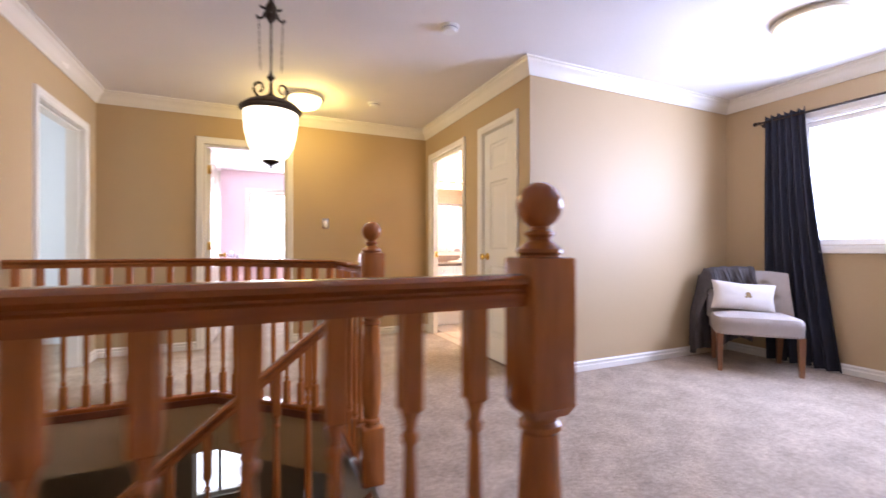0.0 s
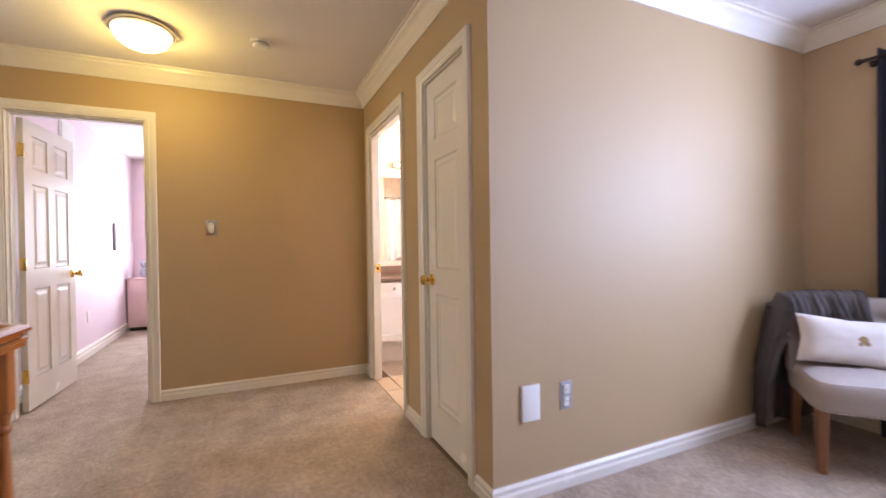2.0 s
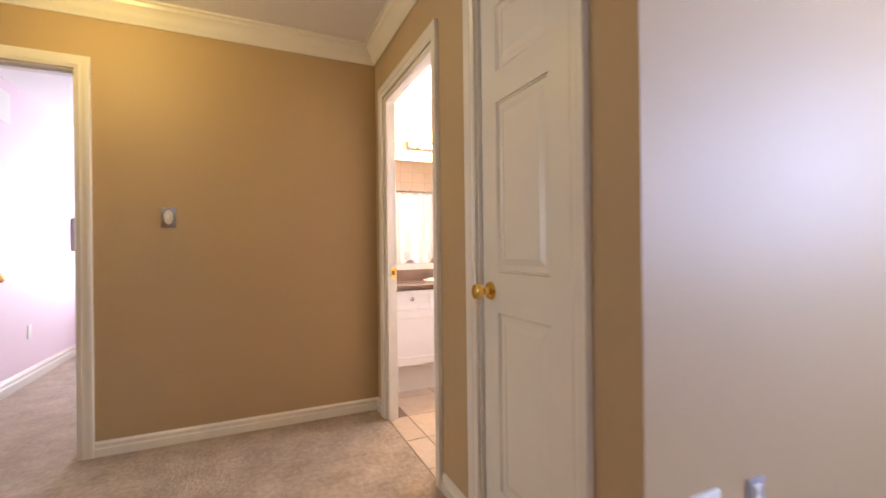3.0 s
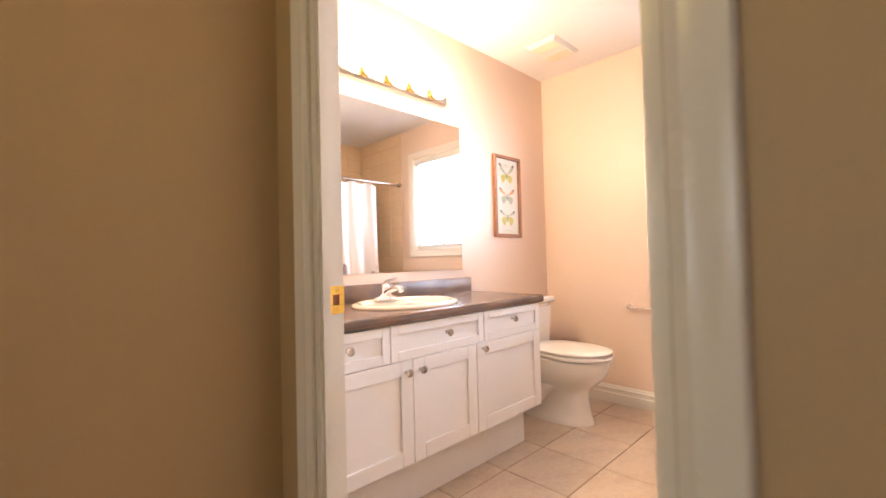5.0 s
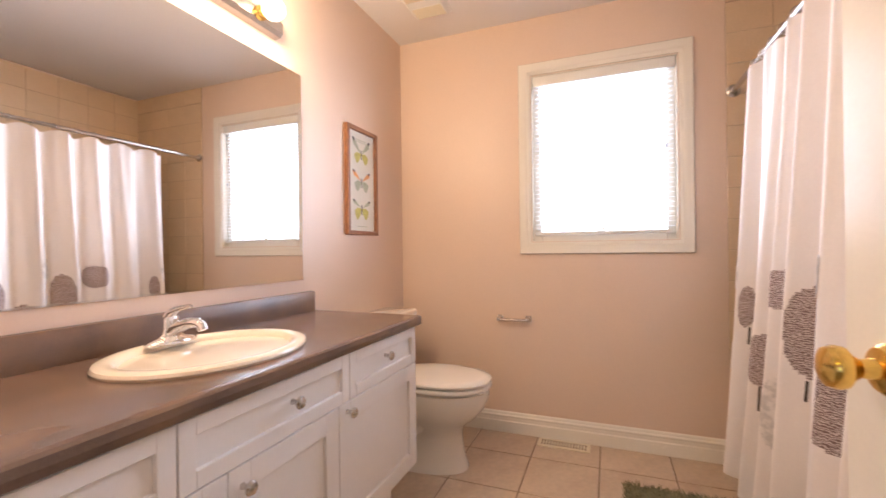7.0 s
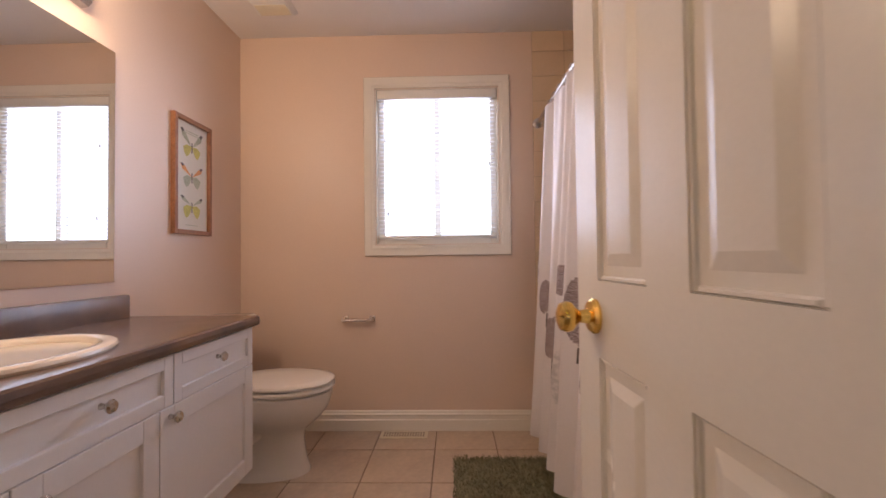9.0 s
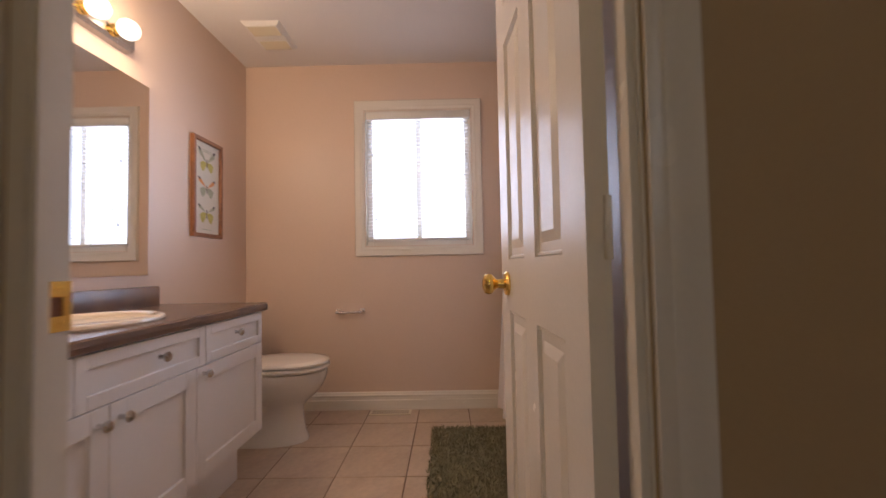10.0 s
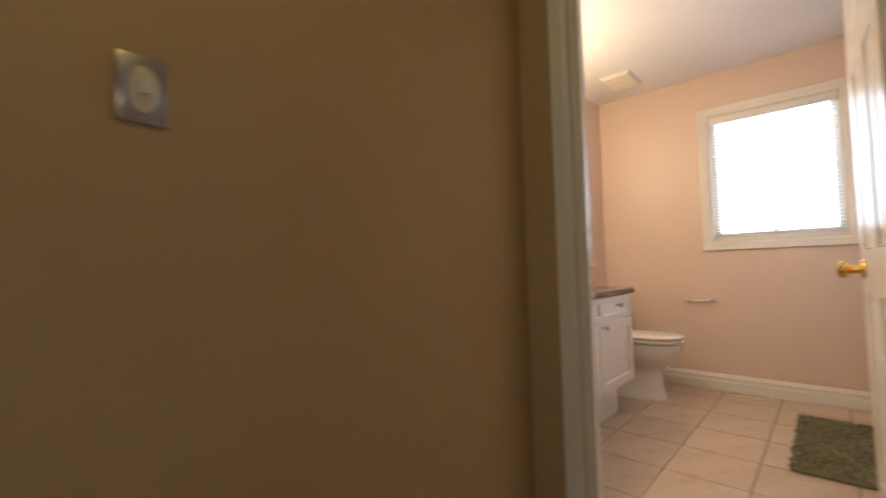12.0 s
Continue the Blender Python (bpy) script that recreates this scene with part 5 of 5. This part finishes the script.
# fan grille on the ceiling
fan = thing("ceiling_fan_grille", "white slatted extractor grille on the bathroom ceiling", "vent", pose(1.99, 2.43, BC))
bm = bmesh.new()
a = [bm.verts.new((sx * 0.155, sy * 0.112, -0.001)) for sx, sy in ((-1, -1), (1, -1), (1, 1), (-1, 1))]
b = [bm.verts.new((sx * 0.135, sy * 0.092, -0.022)) for sx, sy in ((-1, -1), (1, -1), (1, 1), (-1, 1))]
for k in range(4):
    bm.faces.new((a[k], a[(k + 1) % 4], b[(k + 1) % 4], b[k]))
bm.faces.new(a), bm.faces.new(b)
part("cover", bm, M_PLASTIC, fan, "", False)
for i in range(8):
    part("slat", box(bmesh.new(), (-0.125 + i * 0.012, -0.082, -0.026), (-0.119 + i * 0.012, 0.082, -0.021)), M_IVORY, fan, "", False)
    part("slat", box(bmesh.new(), (0.125 - i * 0.012 - 0.006, -0.082, -0.026), (0.125 - i * 0.012, 0.082, -0.021)), M_IVORY, fan, "", False)

# floor register near the window wall
reg = thing("floor_register", "cream metal floor register in the tiles", "vent", pose(2.32, 1.774, 0.0))
part("frame", box(bmesh.new(), (-0.05, -0.138, 0), (0.048, 0.138, 0.006), 0.002), M_IVORY, reg)
for i in range(16):
    for x in (-0.03, 0.004):
        part("slot", box(bmesh.new(), (x, -0.118 + i * 0.0152, 0.0055), (x + 0.026, -0.111 + i * 0.0152, 0.0066)), M_GROUT, reg, "", False)

# rug: shaggy green pile
rug = thing("bath_rug", "shaggy olive green bath rug on the tiles", "rug", pose(1.57, 1.225, 0))
part("backing", box(bmesh.new(), (-0.44, -0.25, 0.0), (0.44, 0.25, 0.012), 0.005), M_RUG, rug)
verts, faces = [], []
rng = random.Random(4)
for i in range(9000):
    x, y = rng.uniform(-0.45, 0.45), rng.uniform(-0.26, 0.26)
    a, l = rng.uniform(0, math.tau), rng.uniform(0.018, 0.034)
    tx, ty = rng.uniform(-0.016, 0.016), rng.uniform(-0.016, 0.016)
    dx, dy = 0.0032 * math.cos(a), 0.0032 * math.sin(a)
    k = len(verts)
    verts += [(x - dx, y - dy, 0.008), (x + dx, y + dy, 0.008), (x + tx, y + ty, l)]
    faces.append((k, k + 1, k + 2))
me = bpy.data.meshes.new("shag")
me.from_pydata(verts, [], faces)
me.materials.append(M_RUG)
pile = tagged(new("shag", me), "shaggy green pile", "", "", "stuff")
pile.parent = rug

# tub
tub = thing("bathtub", "white bathtub behind the shower curtain", "bathtub")
bm = bmesh.new()
rows = [((0.874, 0.219, 2.392, 0.952), 0.0), ((0.874, 0.219, 2.392, 0.952), 0.36), ((0.872, 0.217, 2.394, 0.960), 0.385), ((0.872, 0.217, 2.394, 0.960), 0.40), ((0.96, 0.29, 2.30, 0.90), 0.40), ((1.0, 0.33, 2.26, 0.87), 0.36), ((1.08, 0.37, 2.16, 0.83), 0.10)]
rings = [[bm.verts.new((x, y, z)) for x, y in ((r[0], r[1]), (r[2], r[1]), (r[2], r[3]), (r[0], r[3]))] for r, z in rows]
for p, q in zip(rings, rings[1:]):
    for i in range(4):
        bm.faces.new((p[i], p[(i + 1) % 4], q[(i + 1) % 4], q[i]))
bm.faces.new(rings[-1])
part("shell", bm, M_PORCELAIN, tub, "", False)

# shower curtain on its rod
srod = thing("shower_rod", "chrome shower rod with wall flanges", "shower rod")
part("pole", tube(bmesh.new(), [(0.871, 0.955, 1.835), (2.394, 0.955, 1.835)], 0.0125, 14), M_NICKEL, srod)
for x, s in ((0.871, 90), (2.394, -90)):
    part("flange", lathe(bmesh.new(), [(0.034, 0), (0.032, 0.008), (0.018, 0.014), (0.016, 0.03)], 18, pose(x, 0.955, 1.835, 0, s)), M_NICKEL, srod)
sc = thing("shower_curtain", "white shower curtain printed with grey-brown leaves", "curtain")


def shower_pt(u, v):
    x = 0.89 + 1.19 * u
    w = (x - 1.28) / 0.17 * math.tau
    amp = (0.048 - 0.024 * v ** 2) * (1 + 0.22 * math.sin(x * 13 + 1.0))
    y = 0.960 + amp * math.sin(w + 0.35 * math.sin(v * 3.1 + x * 7) * v) + 0.006 * math.sin(2.3 * w + 3 * v) + 0.082 * (1 - v) ** 1.6
    return x + 0.03 * u ** 2 * (1 - v) ** 1.5, y, 0.125 + 1.69 * v - 0.030 * (0.5 - 0.5 * math.cos(w)) * max(0.0, (v - 0.9) / 0.1)


cloth = part("cloth", sheet(bmesh.new(), shower_pt, 240, 40, 0.0015), M_SHEER, sc)
OVAL = [(0.0, -1.0), (0.45, -0.86), (0.82, -0.5), (0.95, 0.0), (0.88, 0.5), (0.55, 0.85), (0.05, 1.0), (-0.45, 0.9), (-0.85, 0.55), (-0.95, 0.0), (-0.85, -0.5), (-0.45, -0.86)]
BLUNT = [(-0.75, -1.0), (0.5, -0.95), (0.95, -0.85), (0.95, 0.75), (0.6, 0.9), (-0.2, 1.0), (-0.9, 0.85), (-0.95, -0.7)]
STEM = [(-0.9, -1.0), (0.9, -1.0), (0.9, 1.0), (-0.9, 1.0)]


def printed(cx, cz, hw, hh, material, outline=OVAL, name="leaf_print", n=26):
    """A leaf printed on the cloth: hw and hh are half its width along the rod and half its height; it follows the folds, a hair in front."""
    def inside(px, pz):
        r = False
        for i in range(len(outline)):
            (x0, z0), (x1, z1) = outline[i - 1], outline[i]
            if (z0 > pz) != (z1 > pz) and px < (x1 - x0) * (pz - z0) / (z1 - z0) + x0:
                r = not r
        return r
    bm = bmesh.new()
    grid = {}

    def at(key):
        if key not in grid:
            u, v = (cx + (key[0] / n * 2 - 1) * hw - 0.89) / 1.19, (cz + (key[1] / n * 2 - 1) * hh - 0.125) / 1.69
            p = Vector(shower_pt(u, v))
            du, dv = Vector(shower_pt(u + 0.002, v)) - p, Vector(shower_pt(u, v + 0.002)) - p
            k = dv.cross(du).normalized()
            grid[key] = bm.verts.new(p + 0.003 * (k if k.y > 0 else -k))
        return grid[key]
    for i in range(n):
        for j in range(n):
            if inside((i + 0.5) / n * 2 - 1, (j + 0.5) / n * 2 - 1):
                bm.faces.new([at((i + di, j + dj)) for di, dj in ((0, 0), (1, 0), (1, 1), (0, 1))])
    part(name, bm, material, cloth, "")


for cx, cz, hw, hh, m, o in ((1.45, 0.825, 0.044, 0.135, M_LEAFPRINT, OVAL), (1.79, 0.655, 0.044, 0.10, M_LEAFPRINT, OVAL), (1.28, 0.675, 0.044, 0.125, M_LEAFPRINT, BLUNT), (1.97, 0.83, 0.022, 0.085, M_LEAFPRINT, OVAL),
                             (1.37, 0.995, 0.034, 0.06, M_LEAFPALE, BLUNT), (1.62, 0.52, 0.043, 0.13, M_LEAFPALE, OVAL), (1.05, 0.99, 0.06, 0.06, M_LEAFPALE, BLUNT), (1.12, 0.84, 0.07, 0.10, M_LEAFPRINT, OVAL), (0.97, 0.62, 0.045, 0.11, M_LEAFPRINT, OVAL),
                             (1.62, 0.93, 0.06, 0.07, M_LEAFPRINT, OVAL), (2.03, 0.95, 0.035, 0.06, M_LEAFPALE, OVAL), (2.04, 0.62, 0.03, 0.09, M_LEAFPALE, OVAL)):
    printed(cx, cz, hw, hh, m, o)
for cx, cz, hh in ((1.795, 0.515, 0.045), (1.625, 0.345, 0.05), (1.96, 0.715, 0.035), (1.455, 0.655, 0.03)):
    printed(cx, cz, 0.0022, hh, M_WING_D, STEM, "stem_print", 8)
for x in [0.92 + i * 0.103 for i in range(12)]:
    part("ring", tube(bmesh.new(), [(x, 0.955 + 0.019 * math.cos(q * math.tau / 12), 1.831 + 0.022 * math.sin(q * math.tau / 12)) for q in range(13)], 0.0018, 6), M_NICKEL, sc, "metal curtain ring")

# wall tiles of the tub surround
def tiled(name, m, w, h, pw, ph, label):
    """A tiled patch in the xz plane of m: grout behind, each tile proud of it towards -y."""
    s = structure(name, box(bmesh.new(), (0, -0.006, 0), (w, -0.0005, h)), M_WALLGROUT, label)
    s.matrix_world = m
    bmt = box(bmesh.new(), (0.0015, -0.0095, 0.0015), (pw - 0.0015, -0.005, ph - 0.0015), 0.0012, 1)
    first = None
    for i in range(int(w / pw + 0.01)):
        for j in range(int(h / ph + 0.01)):
            if first is None:
                o = first = part("tile", bmt, M_WALLTILE, s, "", False)
            else:
                o = new("tile", first.data)
                o.parent = s
            o.location = (i * pw, 0, j * ph)


tiled("wall_tile_window_side", pose(2.395, 0.985, 0.297, 0, 0, -90), 0.77, 1.976, 0.1925, 0.152, "cream ceramic tiles beside the tub")
tiled("wall_tile_border", pose(2.395, 0.985, 2.275, 0, 0, -90), 0.77, 0.123, 0.1925, 0.123, "cream ceramic border tiles under the ceiling")
tiled("wall_tile_back", pose(0.872, 0.215, 0.41, 0, 0, 180) @ pose(-1.52, 0, 0), 1.52, 1.976, 0.19, 0.152, "cream ceramic tiles behind the tub")

# floor tiles, 0.333 m, laid square
bm = bmesh.new()
bm.faces.new([bm.verts.new((x, y, -0.004)) for x, y in ((0.0, 0.2), (2.40, 0.2), (2.40, 2.78), (0.0, 2.78))])
bm.faces.new([bm.verts.new((x, y, -0.009)) for x, y in ((0.0, 0.2), (0.0, 2.78), (2.40, 2.78), (2.40, 0.2))])
ft = structure("floor_bath", bm, M_GROUT, "beige ceramic floor tiles with dark joints")
meshes = {}
P = 0.3333
for i in range(-1, 8):
    for j in range(-1, 6):
        x0, x1 = max(0.135 + (i - 0) * P, 0.004), min(0.135 + (i + 1) * P, 2.394)
        y0, y1 = max(0.92 + j * P, 0.98), min(0.92 + (j + 1) * P, 2.773)
        if x0 < 0.1 and not 1.1 < (y0 + y1) / 2 < 1.95:
            continue
        if x1 - x0 < 0.02 or y1 - y0 < 0.02:
            continue
        key = (round(x1 - x0, 3), round(y1 - y0, 3))
        if key not in meshes:
            o = part("tile", box(bmesh.new(), (0.0028, 0.0028, -0.008), (key[0] - 0.0028, key[1] - 0.0028, 0.0), 0.0018, 1), M_TILE, ft, "", False)
            meshes[key] = o.data
        else:
            o = new("tile", meshes[key])
            o.parent = ft
        o.location = (x0, y0, 0.001 * (noise.noise(Vector((x0 * 9, y0 * 9, 1)))) * 0.5)
